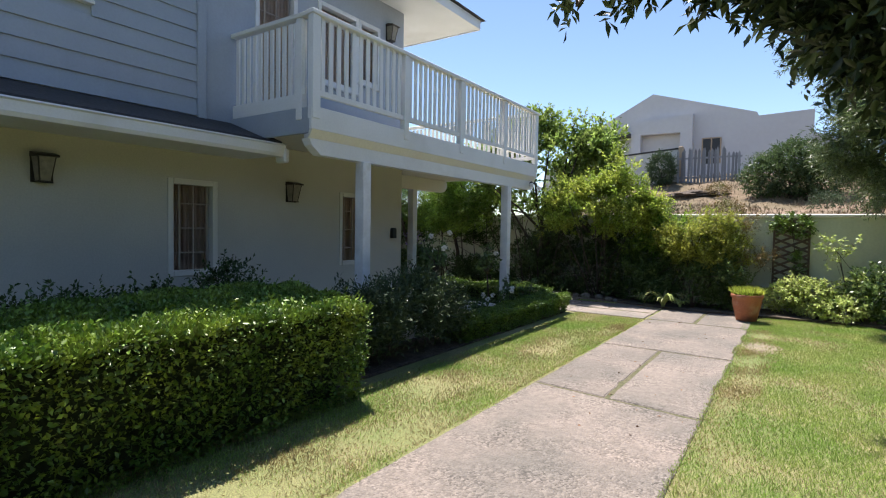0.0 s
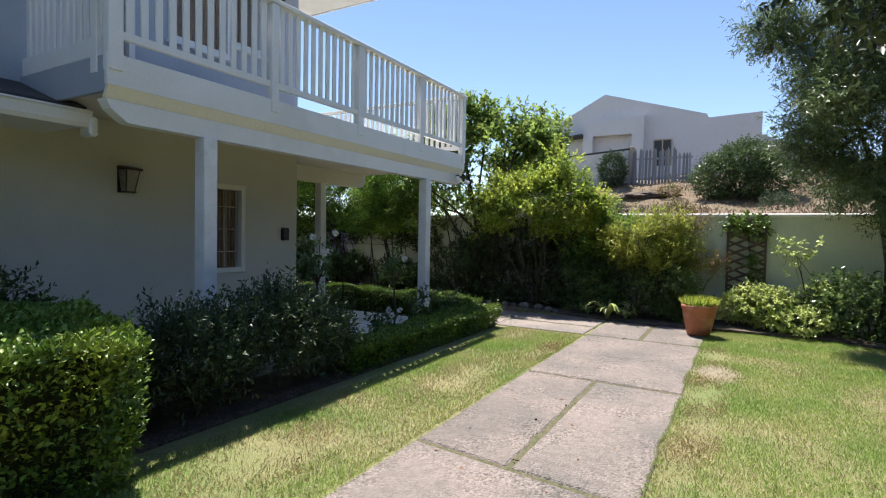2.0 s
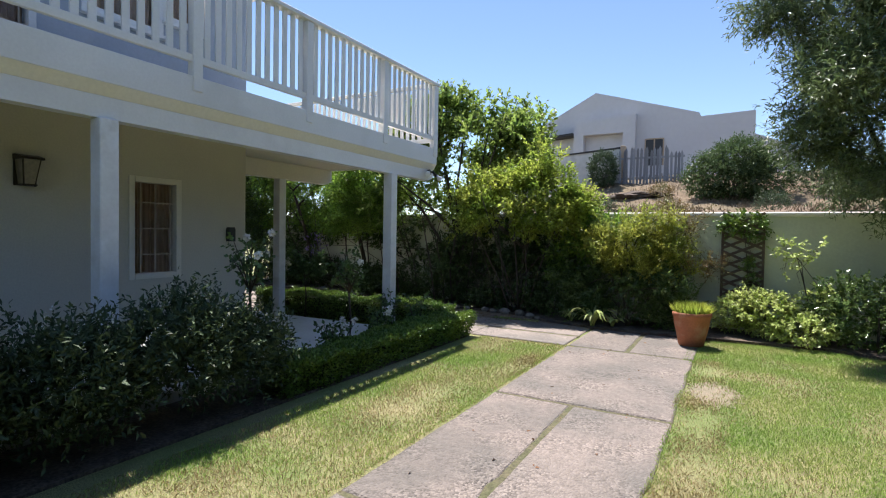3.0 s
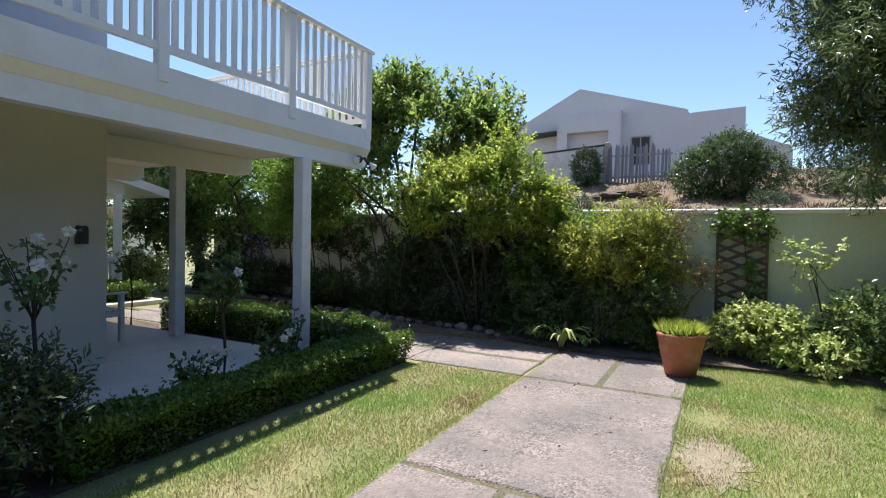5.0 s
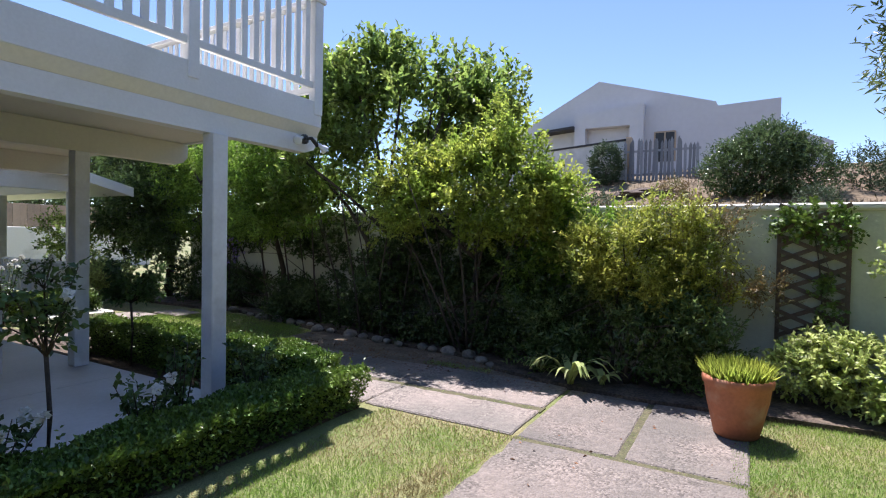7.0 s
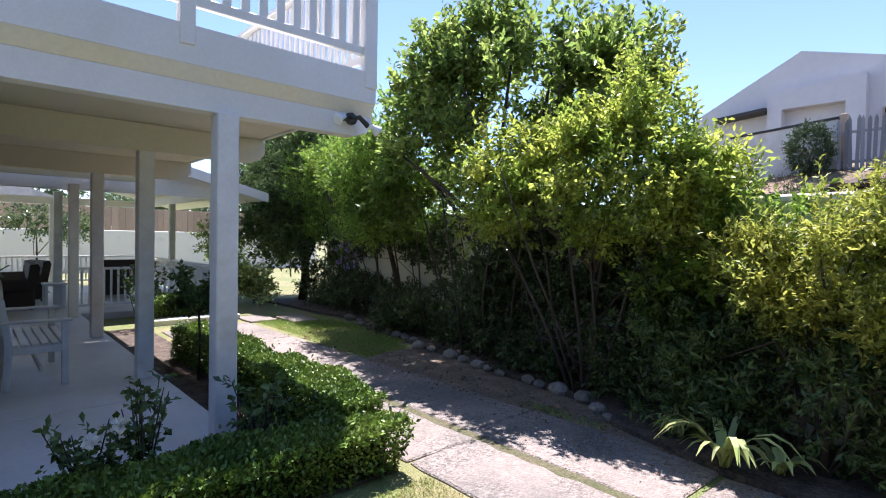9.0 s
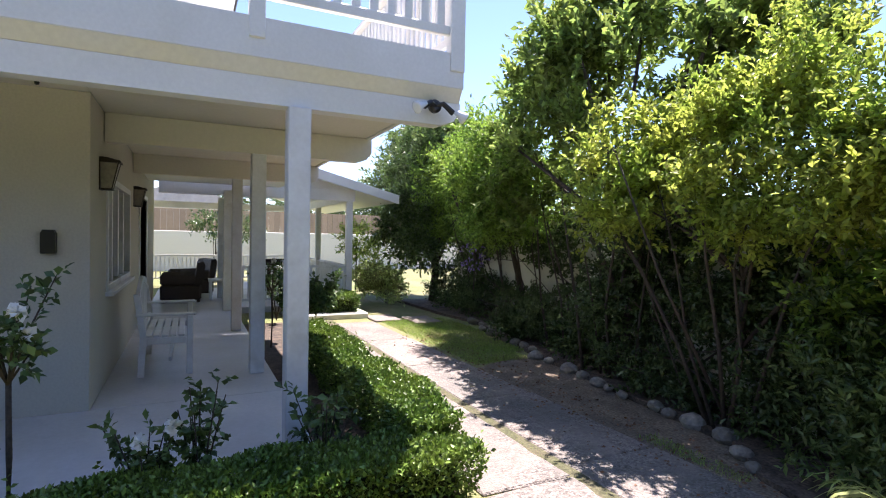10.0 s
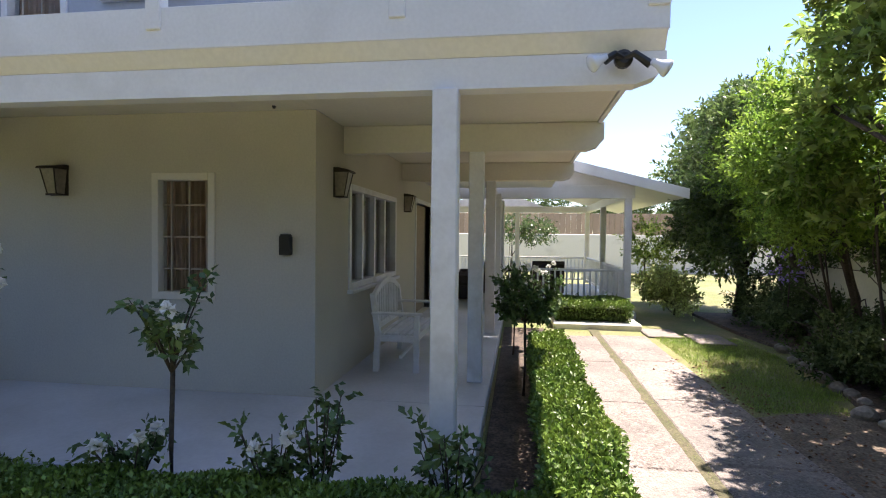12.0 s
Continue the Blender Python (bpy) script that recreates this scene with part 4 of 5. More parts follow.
hedge("low_hedge", -12.5, -11.3, 10.3, 11.7, 0.42, LEAF_BOX, "low clipped hedge before the terrace", 3500, (0.04, 0.024), 7)

# unseen tall hedges closing the garden behind the walker, added to block sky light
hedge("boundary_hedge", 7.4, 8.7, -13, 12.6, 6.0, LEAF_DARK, "unseen tall dark hedge added along the garden edge to block sky light", 160, (0.16, 0.09), 8, inset=0.1)
hedge("boundary_hedge", -5.0, 7.3, -13.5, -12.2, 3.6, LEAF_DARK, "unseen tall dark hedge added across the garden end to block sky light", 160, (0.16, 0.09), 9, inset=0.1)

# ---- trees and shrubs ----
def around(at, rows):
    """Blobs given in the garden's own coordinates, moved to be counted from a plant's foot."""
    return [(x - at[0], y - at[1], z - at[2], *r) for x, y, z, *r in rows]


def stems(owner, rows, seed):
    """Thin bare stems that rise from the bed into a crown; rows: (foot x, foot y, top x, top y, top z), from the owner's foot."""
    rng = np.random.default_rng(seed)
    for x, y, tx, ty, tz in rows:
        k = rng.normal(size=2) * 0.07
        pts = [(x, y, 0), (x + (tx - x) * 0.25 + k[0], y + (ty - y) * 0.3, tz * 0.35), (x + (tx - x) * 0.6 + k[1], y + (ty - y) * 0.7, tz * 0.7), (tx, ty, tz)]
        r = rng.uniform(0.011, 0.022)
        part("stem", tube(bmesh.new(), pts, [r, r * 0.85, r * 0.65, r * 0.35], 6), BARK, owner, smooth=True)


FOOT = (-5.7, 13.35, 0)
tree("milkwood_tree", FOOT, [(0, -0.2, 0), (0.08, -0.2, 0.8), (0.0, -0.15, 1.6), (0.1, -0.1, 2.4)],
     clumps(around(FOOT, [(-5.6, 13.2, 3.35, 1.1, 0.9, 0.95), (-6.4, 12.8, 3.4, 0.65, 0.45, 0.75), (-7.1, 13.0, 2.8, 0.8, 0.6, 0.85), (-4.8, 13.8, 3.5, 0.7, 0.6, 0.8), (-4.4, 14.3, 3.6, 0.35, 0.35, 0.5),
                          (-5.7, 12.8, 2.4, 1.0, 0.35, 0.6), (-5.6, 12.9, 4.2, 0.35, 0.35, 0.35), (-6.3, 12.9, 4.05, 0.4, 0.4, 0.3), (-7.1, 13.1, 2.0, 0.7, 0.4, 0.4), (-6.3, 13.5, 2.0, 0.8, 0.2, 0.45), (-5.2, 13.35, 2.0, 0.7, 0.15, 0.4)]), 82, 0.3, 111)
     + around(FOOT, [(-5.62, 12.9, 4.5, 0.06, 0.06, 0.3), (-4.85, 14.0, 4.4, 0.1, 0.1, 0.3), (-4.46, 14.2, 4.2, 0.1, 0.1, 0.35), (-4.2, 14.4, 3.65, 0.2, 0.15, 0.25), (-6.6, 12.6, 4.15, 0.08, 0.08, 0.25),
                     (-5.25, 13.3, 4.4, 0.08, 0.08, 0.3), (-6.0, 12.7, 4.3, 0.06, 0.06, 0.25), (-4.2, 14.3, 4.0, 0.06, 0.06, 0.25), (-5.0, 13.5, 4.35, 0.1, 0.1, 0.25)])
     + plumes(around(FOOT, [(-5.6, 13.2, 3.35, 1.1, 0.9, 0.9), (-6.4, 12.8, 3.4, 0.65, 0.45, 0.7), (-4.8, 13.8, 3.5, 0.7, 0.6, 0.7)]), 30, 0.3, 137, 0.08),
     LEAF_MID, "dense glossy evergreen tree with rounded leaves by the garden wall", "tree", 2600, 11, 0.3, (0.115, 0.052), 0.09, 1.1, 11, 0.1, 0.8)
FOOT = (-4.0, 12.75, 0)
GOLD = around(FOOT, [(-4.2, 12.2, 2.0, 0.75, 0.3, 0.42), (-4.9, 12.2, 1.9, 0.4, 0.35, 0.35), (-3.3, 12.5, 2.05, 0.5, 0.28, 0.4), (-2.85, 12.65, 2.1, 0.3, 0.25, 0.4), (-3.9, 12.7, 2.5, 0.6, 0.35, 0.4),
                     (-3.6, 12.8, 2.95, 0.35, 0.3, 0.35), (-4.5, 12.6, 2.4, 0.5, 0.4, 0.4), (-3.4, 12.35, 1.65, 0.55, 0.2, 0.3), (-2.7, 12.55, 1.7, 0.45, 0.2, 0.35), (-4.3, 12.12, 1.65, 0.6, 0.2, 0.25)])
tree("golden_shrub", FOOT, [(0, 0, 0), (0.05, 0, 0.7), (0.1, -0.05, 1.3)],
     clumps(GOLD, 64, 0.17, 112) + plumes(GOLD, 46, 0.3, 136)
     + around(FOOT, [(-4.63, 11.78, 2.5, 0.04, 0.04, 0.28), (-4.45, 11.8, 2.35, 0.04, 0.04, 0.25), (-4.85, 11.85, 2.3, 0.05, 0.05, 0.25), (-2.95, 12.5, 2.6, 0.05, 0.05, 0.28), (-3.45, 12.8, 3.2, 0.05, 0.05, 0.2)]),
     LEAF_LIME, "loose yellow-green shrub with arching shoots", "shrub", 3100, 12, 0.22, (0.066, 0.03), 0.04, 0.8, 12, 0.1)
stems(bpy.data.objects["milkwood_tree"], [(-0.3, -0.5, -0.7, -0.6, 2.4), (0.1, -0.45, 0.2, -0.6, 2.5), (-0.9, -0.3, -1.4, -0.4, 2.3), (0.4, -0.4, 0.9, -0.5, 2.3), (-1.5, -0.1, -1.6, -0.3, 2.2), (-0.1, -0.4, -0.3, -0.6, 2.6),
                                            (-1.2, 0.1, -1.8, -0.1, 2.3), (-0.6, 0.05, -0.2, -0.2, 2.4)], 121)
stems(bpy.data.objects["golden_shrub"], [(0.0, -0.2, -0.4, -0.5, 2.1), (0.1, -0.2, 0.5, -0.5, 2.0), (-0.1, -0.15, -0.9, -0.6, 1.9), (0.2, -0.1, 0.9, -0.4, 1.8), (0.05, -0.15, 0.1, -0.6, 2.1), (-0.4, 0.0, -1.0, -0.5, 1.8)], 122)
FOOT = (-5.0, 13.0, 0)
tree("dark_shrub", FOOT, [(0, 0, 0), (0.05, 0, 0.4), (0.1, 0, 0.7)],
     clumps(around(FOOT, [(-5.0, 13.05, 0.6, 1.2, 0.3, 0.6), (-3.9, 12.85, 0.7, 0.9, 0.2, 0.7), (-3.2, 12.65, 0.8, 0.6, 0.25, 0.8), (-6.3, 13.2, 0.6, 0.9, 0.3, 0.6), (-7.3, 13.4, 0.4, 0.7, 0.3, 0.4), (-4.5, 12.8, 0.3, 1.3, 0.15, 0.25),
                          (-4.6, 13.1, 1.4, 1.5, 0.2, 0.4)]), 110, 0.2, 116, -1),
     LEAF_DARK, "dark green shrubs under the taller trees", "shrub", 3000, 13, 0.2, (0.06, 0.026), 0.03, 0.2, 13)
FOOT = (-1.8, 12.2, 0)
tree("nandina_shrub", FOOT, [(0, 0, 0), (0.03, 0, 0.6), (0.0, 0, 1.1)],
     clumps(around(FOOT, [(-1.95, 12.32, 1.4, 0.5, 0.28, 0.4), (-1.4, 12.4, 1.5, 0.45, 0.28, 0.35), (-1.2, 12.45, 1.1, 0.35, 0.28, 0.5), (-2.3, 12.22, 1.35, 0.28, 0.22, 0.28), (-1.7, 12.25, 1.0, 0.6, 0.2, 0.3)]), 46, 0.15, 115)
     + around(FOOT, [(-1.75, 12.3, 1.8, 0.04, 0.04, 0.15), (-1.4, 12.4, 1.85, 0.05, 0.05, 0.15), (-2.1, 12.25, 1.6, 0.05, 0.05, 0.15)])
     + plumes(around(FOOT, [(-1.95, 12.35, 1.4, 0.5, 0.25, 0.4), (-1.4, 12.42, 1.5, 0.45, 0.25, 0.35), (-2.3, 12.25, 1.3, 0.25, 0.2, 0.25)]), 26, 0.2, 138, 0.04),
     LEAF_YELLOW, "yellowish feathery shrub before the garden wall", "shrub", 2000, 13, 0.2, (0.054, 0.019), 0.025, 0.9, 14, 0.1)
tree("bronze_shrub", (-0.95, 12.65, 0), [(0, 0, 0), (0.03, 0, 0.8), (0.0, 0, 1.5)],
     clumps([(0, 0, 1.75, 0.3, 0.22, 0.3), (-0.25, 0, 1.95, 0.3, 0.2, 0.25), (0.1, 0, 1.2, 0.35, 0.3, 0.5)], 16, 0.12, 125),
     LEAF_RED, "thin bronze-leaved shrub before the garden wall", "shrub", 420, 12, 0.22, (0.036, 0.015), 0.015, 0.7, 15)
tree("dark_shrub", (-2.0, 12.4, 0), [(0, 0, 0), (0.03, 0, 0.3), (0.0, 0, 0.6)],
     clumps([(0, 0, 0.6, 1.0, 0.32, 0.55), (0.8, 0.0, 0.65, 0.4, 0.35, 0.55), (-0.9, 0.1, 0.45, 0.5, 0.3, 0.4), (-0.2, 0.3, 0.8, 1.0, 0.15, 0.35)], 54, 0.15, 117, -1),
     LEAF_GLOSSY, "dark glossy shrub at the corner of the path", "shrub", 2100, 12, 0.2, (0.072, 0.022), 0.03, 0.4, 16)
tree("bay_shrub", (-2.5, 12.75, 0), [(0, 0, 0), (0.03, 0, 0.6), (0.0, 0, 1.2)],
     clumps([(0, 0, 1.65, 0.45, 0.2, 0.35), (-0.3, 0, 1.2, 0.5, 0.2, 0.4)], 16, 0.16, 127),
     LEAF_FEATHER, "bright green broad-leaved shrub by the wall", "shrub", 520, 11, 0.22, (0.085, 0.036), 0.03, 0.5, 17)
FOOT = (-8.7, 13.75, 0)
tree("feathery_tree", FOOT, [(0, 0, 0), (0.05, -0.05, 0.9), (-0.05, -0.2, 1.6), (0, -0.6, 2.2), (0, -0.8, 2.7)],
     clumps(around(FOOT, [(-8.5, 12.85, 2.6, 0.8, 0.5, 0.65), (-8.1, 12.8, 2.1, 0.5, 0.35, 0.4), (-9.2, 13.45, 2.9, 0.7, 0.5, 0.75), (-8.7, 12.9, 3.3, 0.5, 0.4, 0.35), (-7.7, 13.2, 2.6, 0.5, 0.5, 0.6), (-8.5, 12.95, 1.85, 0.7, 0.4, 0.35), (-9.3, 13.9, 1.95, 0.9, 0.3, 0.5), (-8.2, 13.7, 2.0, 0.8, 0.25, 0.45)]), 74, 0.24, 113),
     LEAF_FEATHER, "bright green feathery tree leaning out from the wall", "tree", 3300, 13, 0.3, (0.076, 0.029), 0.06, 0.3, 18, 0.1)
stems(bpy.data.objects["feathery_tree"], [(0.2, 0.05, 0.5, -0.5, 2.2), (-0.35, 0.1, -0.6, -0.4, 2.3), (-0.6, 0.2, -0.5, -0.3, 2.2), (0.5, 0.0, 1.0, -0.4, 2.1)], 124)
FOOT = (-11.0, 14.3, 0)
second = tree("feathery_tree", FOOT, [(0, 0, 0), (0.05, -0.1, 0.9), (-0.05, -0.3, 1.7), (0, -0.6, 2.3), (0, -0.8, 2.7)],
     clumps(around(FOOT, [(-10.3, 13.8, 2.65, 0.7, 0.45, 0.65), (-11.4, 14.1, 3.1, 0.9, 0.6, 0.7), (-12.2, 13.9, 2.7, 0.7, 0.6, 0.7), (-10.6, 13.6, 3.3, 0.5, 0.5, 0.35), (-10.3, 13.9, 1.9, 0.7, 0.3, 0.4), (-10.8, 14.3, 2.0, 0.9, 0.25, 0.5), (-12.0, 14.3, 1.9, 0.8, 0.3, 0.6)]), 66, 0.26, 123),
     LEAF_FEATHER, "bright green feathery tree leaning out from the wall", "tree", 2900, 13, 0.3, (0.076, 0.029), 0.06, 0.3, 28, 0.1)
stems(second, [(0.3, 0.1, 0.7, -0.7, 2.2), (-0.4, 0.1, -0.6, -0.5, 2.3), (0.9, -0.1, 0.8, -0.6, 2.1)], 126)
FOOT = (-13.1, 14.1, 0)
tree("round_tree", FOOT, [(0, 0, 0), (0.05, 0.05, 0.9), (-0.2, 0.1, 1.8), (-0.7, 0.3, 2.8)],
     clumps(around(FOOT, [(-14.7, 14.5, 4.0, 1.4, 1.1, 1.0), (-13.2, 14.4, 3.5, 1.0, 0.9, 1.0), (-15.8, 14.4, 3.2, 0.9, 0.8, 0.8), (-14.6, 13.8, 1.6, 0.7, 0.5, 0.45), (-13.0, 14.0, 1.8, 0.8, 0.5, 0.8), (-13.6, 14.0, 2.5, 0.9, 0.7, 0.7)]), 84, 0.32, 114, -0.9),
     LEAF_ROUND, "dense round-headed tree at the end of the path", "tree", 4000, 12, 0.32, (0.13, 0.05), 0.12, 0.1, 19, 0.1)
FOOT = (-9.4, 13.9, 0)
tree("dark_shrub", FOOT, [(0, 0, 0), (0.03, 0, 0.3), (0.0, 0, 0.6)],
     clumps(around(FOOT, [(-9.2, 13.7, 0.4, 0.9, 0.25, 0.4), (-8.0, 13.5, 0.35, 0.7, 0.25, 0.35), (-10.6, 14.0, 0.45, 0.8, 0.3, 0.45), (-11.9, 14.1, 0.5, 0.8, 0.3, 0.5), (-8.2, 13.25, 0.25, 0.4, 0.15, 0.22)]), 60, 0.2, 118, -1),
     LEAF_DARK, "dark low shrubs filling the shaded bed", "shrub", 1900, 13, 0.22, (0.07, 0.026), 0.03, 0.4, 20)
# invented leaf layer, put in to darken the wall behind the trees
FOOT = (-6.4, 13.6, 0)
tree("wall_climber", FOOT, [(0, 0, 0), (0.05, 0, 0.6), (0.1, 0, 1.2)],
     clumps(around(FOOT, [(x, 12.85 + float(wall_shift(x)), z, 0.7, 0.06, rz) for x, z, rz in
                          ((-3.6, 1.3, 0.6), (-4.6, 1.3, 0.6), (-5.7, 1.4, 0.6), (-6.8, 1.4, 0.6), (-7.9, 1.6, 0.4), (-9.2, 1.75, 0.3), (-10.5, 1.7, 0.3), (-11.6, 1.4, 0.5), (-12.8, 1.3, 0.6))]), 110, 0.16, 119, -1),
     LEAF_DARK, "added dark leaf layer hiding the too bright garden wall", "climber", 2300, 12, 0.18, (0.065, 0.034), 0.025, 0.2, 33)
tree("dark_shrub", (-5.65, 2.6, 0), [(0, 0, 0), (0.0, 0, 0.3), (0, 0, 0.6)],
     [(0, -0.6, 0.5, 0.3, 0.8, 0.38), (0, 0.3, 0.52, 0.3, 0.6, 0.36), (0.05, 1.15, 0.7, 0.3, 0.35, 0.42)],
     LEAF_DARK, "dark shrubs against the shaded front wall", "shrub", 1100, 12, 0.2, (0.055, 0.025), 0.02, 0.3, 29)
tree("willow_tree", (1.75, 12.2, 0), [(0, 0, 0), (0.1, 0, 1.2), (-0.1, -0.2, 2.4), (0.0, -0.3, 3.6), (0, -0.3, 4.8)],
     clumps([(-0.7, -0.7, 3.3, 0.8, 0.7, 0.7), (0, -0.6, 4.4, 1.1, 0.9, 0.8), (-0.2, -0.5, 2.6, 0.75, 0.7, 0.7), (0.9, -0.6, 3.4, 0.9, 0.8, 1.0), (0.6, -0.6, 2.4, 0.8, 0.7, 0.7), (0.4, -0.4, 5.6, 1.0, 0.9, 0.8), (-0.95, -0.5, 4.9, 0.75, 0.6, 0.7), (-0.9, -0.5, 4.0, 0.65, 0.5, 0.5), (0.2, -0.5, 4.9, 0.8, 0.7, 0.7), (1.4, -0.6, 4.6, 0.9, 0.8, 1.0), (-0.6, -0.8, 2.5, 0.55, 0.45, 0.5), (0.2, -0.8, 2.1, 0.7, 0.5, 0.45), (-1.2, -0.8, 3.2, 0.3, 0.35, 0.5)], 88, 0.3, 119, -1),
     LEAF_WILLOW, "tall willow-leaved tree with drooping sprays", "tree", 8600, 15, 0.36, (0.095, 0.018), 0.1, -0.3, 21, 0.1)
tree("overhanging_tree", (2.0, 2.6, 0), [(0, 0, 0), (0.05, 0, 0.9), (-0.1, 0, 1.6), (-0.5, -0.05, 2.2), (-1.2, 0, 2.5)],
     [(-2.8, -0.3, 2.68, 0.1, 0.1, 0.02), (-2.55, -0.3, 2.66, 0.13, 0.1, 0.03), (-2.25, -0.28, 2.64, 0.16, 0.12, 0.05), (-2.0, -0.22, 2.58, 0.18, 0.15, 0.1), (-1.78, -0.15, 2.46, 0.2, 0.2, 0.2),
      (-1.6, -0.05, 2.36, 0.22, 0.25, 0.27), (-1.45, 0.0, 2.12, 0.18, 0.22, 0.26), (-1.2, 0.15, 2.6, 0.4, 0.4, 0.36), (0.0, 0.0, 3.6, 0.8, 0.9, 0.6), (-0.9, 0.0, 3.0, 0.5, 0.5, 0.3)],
     LEAF_SHADE, "tree overhanging the lawn, leaves coloured dark as against the light", "tree", 4200, 10, 0.13, (0.075, 0.026), 0.08, -0.1, 22)
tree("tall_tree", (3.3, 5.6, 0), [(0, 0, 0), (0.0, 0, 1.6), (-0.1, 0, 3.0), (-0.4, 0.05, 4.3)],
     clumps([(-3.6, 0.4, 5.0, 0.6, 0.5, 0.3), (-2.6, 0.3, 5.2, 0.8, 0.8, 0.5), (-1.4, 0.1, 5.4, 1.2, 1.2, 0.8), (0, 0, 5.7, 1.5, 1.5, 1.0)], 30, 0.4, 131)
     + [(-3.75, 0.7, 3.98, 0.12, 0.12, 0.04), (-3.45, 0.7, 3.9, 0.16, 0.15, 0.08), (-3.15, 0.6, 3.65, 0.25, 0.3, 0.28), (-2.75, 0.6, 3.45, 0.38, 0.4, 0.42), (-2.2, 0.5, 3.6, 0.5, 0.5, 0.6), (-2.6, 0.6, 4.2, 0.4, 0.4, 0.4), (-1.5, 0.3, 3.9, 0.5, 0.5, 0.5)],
     LEAF_SHADE, "tall tree shading a corner of the lawn, leaves coloured dark as against the light", "tree", 3400, 11, 0.34, (0.1, 0.04), 0.12, 0.1, 132, 0.1)

tree("variegated_shrub", (0.25, 12.3, 0), [(0, 0, 0), (0.0, 0, 0.2), (0.0, 0, 0.4)],
     [(0, 0, 0.42, 0.4, 0.3, 0.28), (0.45, -0.25, 0.22, 0.4, 0.3, 0.17), (-0.25, 0.1, 0.5, 0.25, 0.2, 0.22), (-0.5, 0.1, 0.35, 0.2, 0.2, 0.2)],
     LEAF_PALE, "pale yellow-green variegated shrub beside the pot", "shrub", 800, 12, 0.13, (0.06, 0.034), 0.015, 0.4, 23)
tree("rose_shrub", (0.85, 12.45, 0), [(0, 0, 0), (0.0, 0, 0.4), (-0.1, 0, 0.9), (-0.2, 0, 1.3)],
     [(-0.3, 0, 1.4, 0.12, 0.1, 0.12), (0.05, 0, 1.4, 0.1, 0.1, 0.1), (0.15, 0, 0.6, 0.25, 0.2, 0.2), (-0.35, 0, 1.15, 0.08, 0.08, 0.1)],
     LEAF_PALE, "leggy pale-leaved rose shrub by the wall", "shrub", 120, 9, 0.15, (0.055, 0.035), 0.014, 0.3, 24)
tree("dark_shrub", (1.6, 12.1, 0), [(0, 0, 0), (0.0, 0, 0.3), (0, 0, 0.6)],
     [(0, 0, 0.5, 0.6, 0.5, 0.45), (0.9, -0.2, 0.6, 0.7, 0.6, 0.5), (-0.35, 0.2, 0.6, 0.4, 0.3, 0.4)],
     LEAF_GLOSSY, "glossy rounded shrub in the corner bed", "shrub", 700, 11, 0.18, (0.075, 0.038), 0.02, 0.4, 25)
tree("climber", (-0.08, 12.78, 0.0), [(0.1, 0, 0), (0.1, 0.03, 0.7), (0.05, 0.05, 1.4), (0, 0.05, 1.7)],
     [(0, 0, 1.85, 0.3, 0.1, 0.12), (0.15, 0, 1.75, 0.2, 0.1, 0.12), (-0.2, 0, 1.75, 0.15, 0.08, 0.1), (0.1, 0, 1.0, 0.1, 0.05, 0.2)],
     LEAF_BOX, "leafy climber on top of the trellis", "climber", 170, 9, 0.12, (0.05, 0.035), 0.01, 0.2, 26)
tree("sage_shrub", (-4.15, 5.0, 0.02), [(0, 0, 0), (0.0, 0, 0.2), (0, 0, 0.4)],
     [(0, -0.4, 0.45, 0.42, 0.5, 0.36), (0.1, 0.4, 0.58, 0.4, 0.45, 0.38), (0.1, 1.0, 0.42, 0.32, 0.35, 0.3), (-0.1, -1.0, 0.36, 0.3, 0.4, 0.27)],
     LEAF_GREY, "dusky green flowering sage bushes before the house", "shrub", 2900, 12, 0.25, (0.058, 0.018), 0.012, 1.1, 27, 0.15)
rng = np.random.default_rng(28)
sage = thing("sage_flowers", (-4.1, 5.0, 0), "small white flower spikes on the sage bushes", "flowers")
P, D = sprigs([(0, -0.4, 0.75, 0.4, 0.5, 0.2), (0.1, 0.5, 0.8, 0.35, 0.5, 0.2), (0.2, 0.2, 0.5, 0.25, 0.9, 0.25)], 34, 7, 0.12, rng, 1.6)
tagged(leaves("spikes", P, D, 0.024, 0.014, PETAL, sage, rng), kind="stuff")


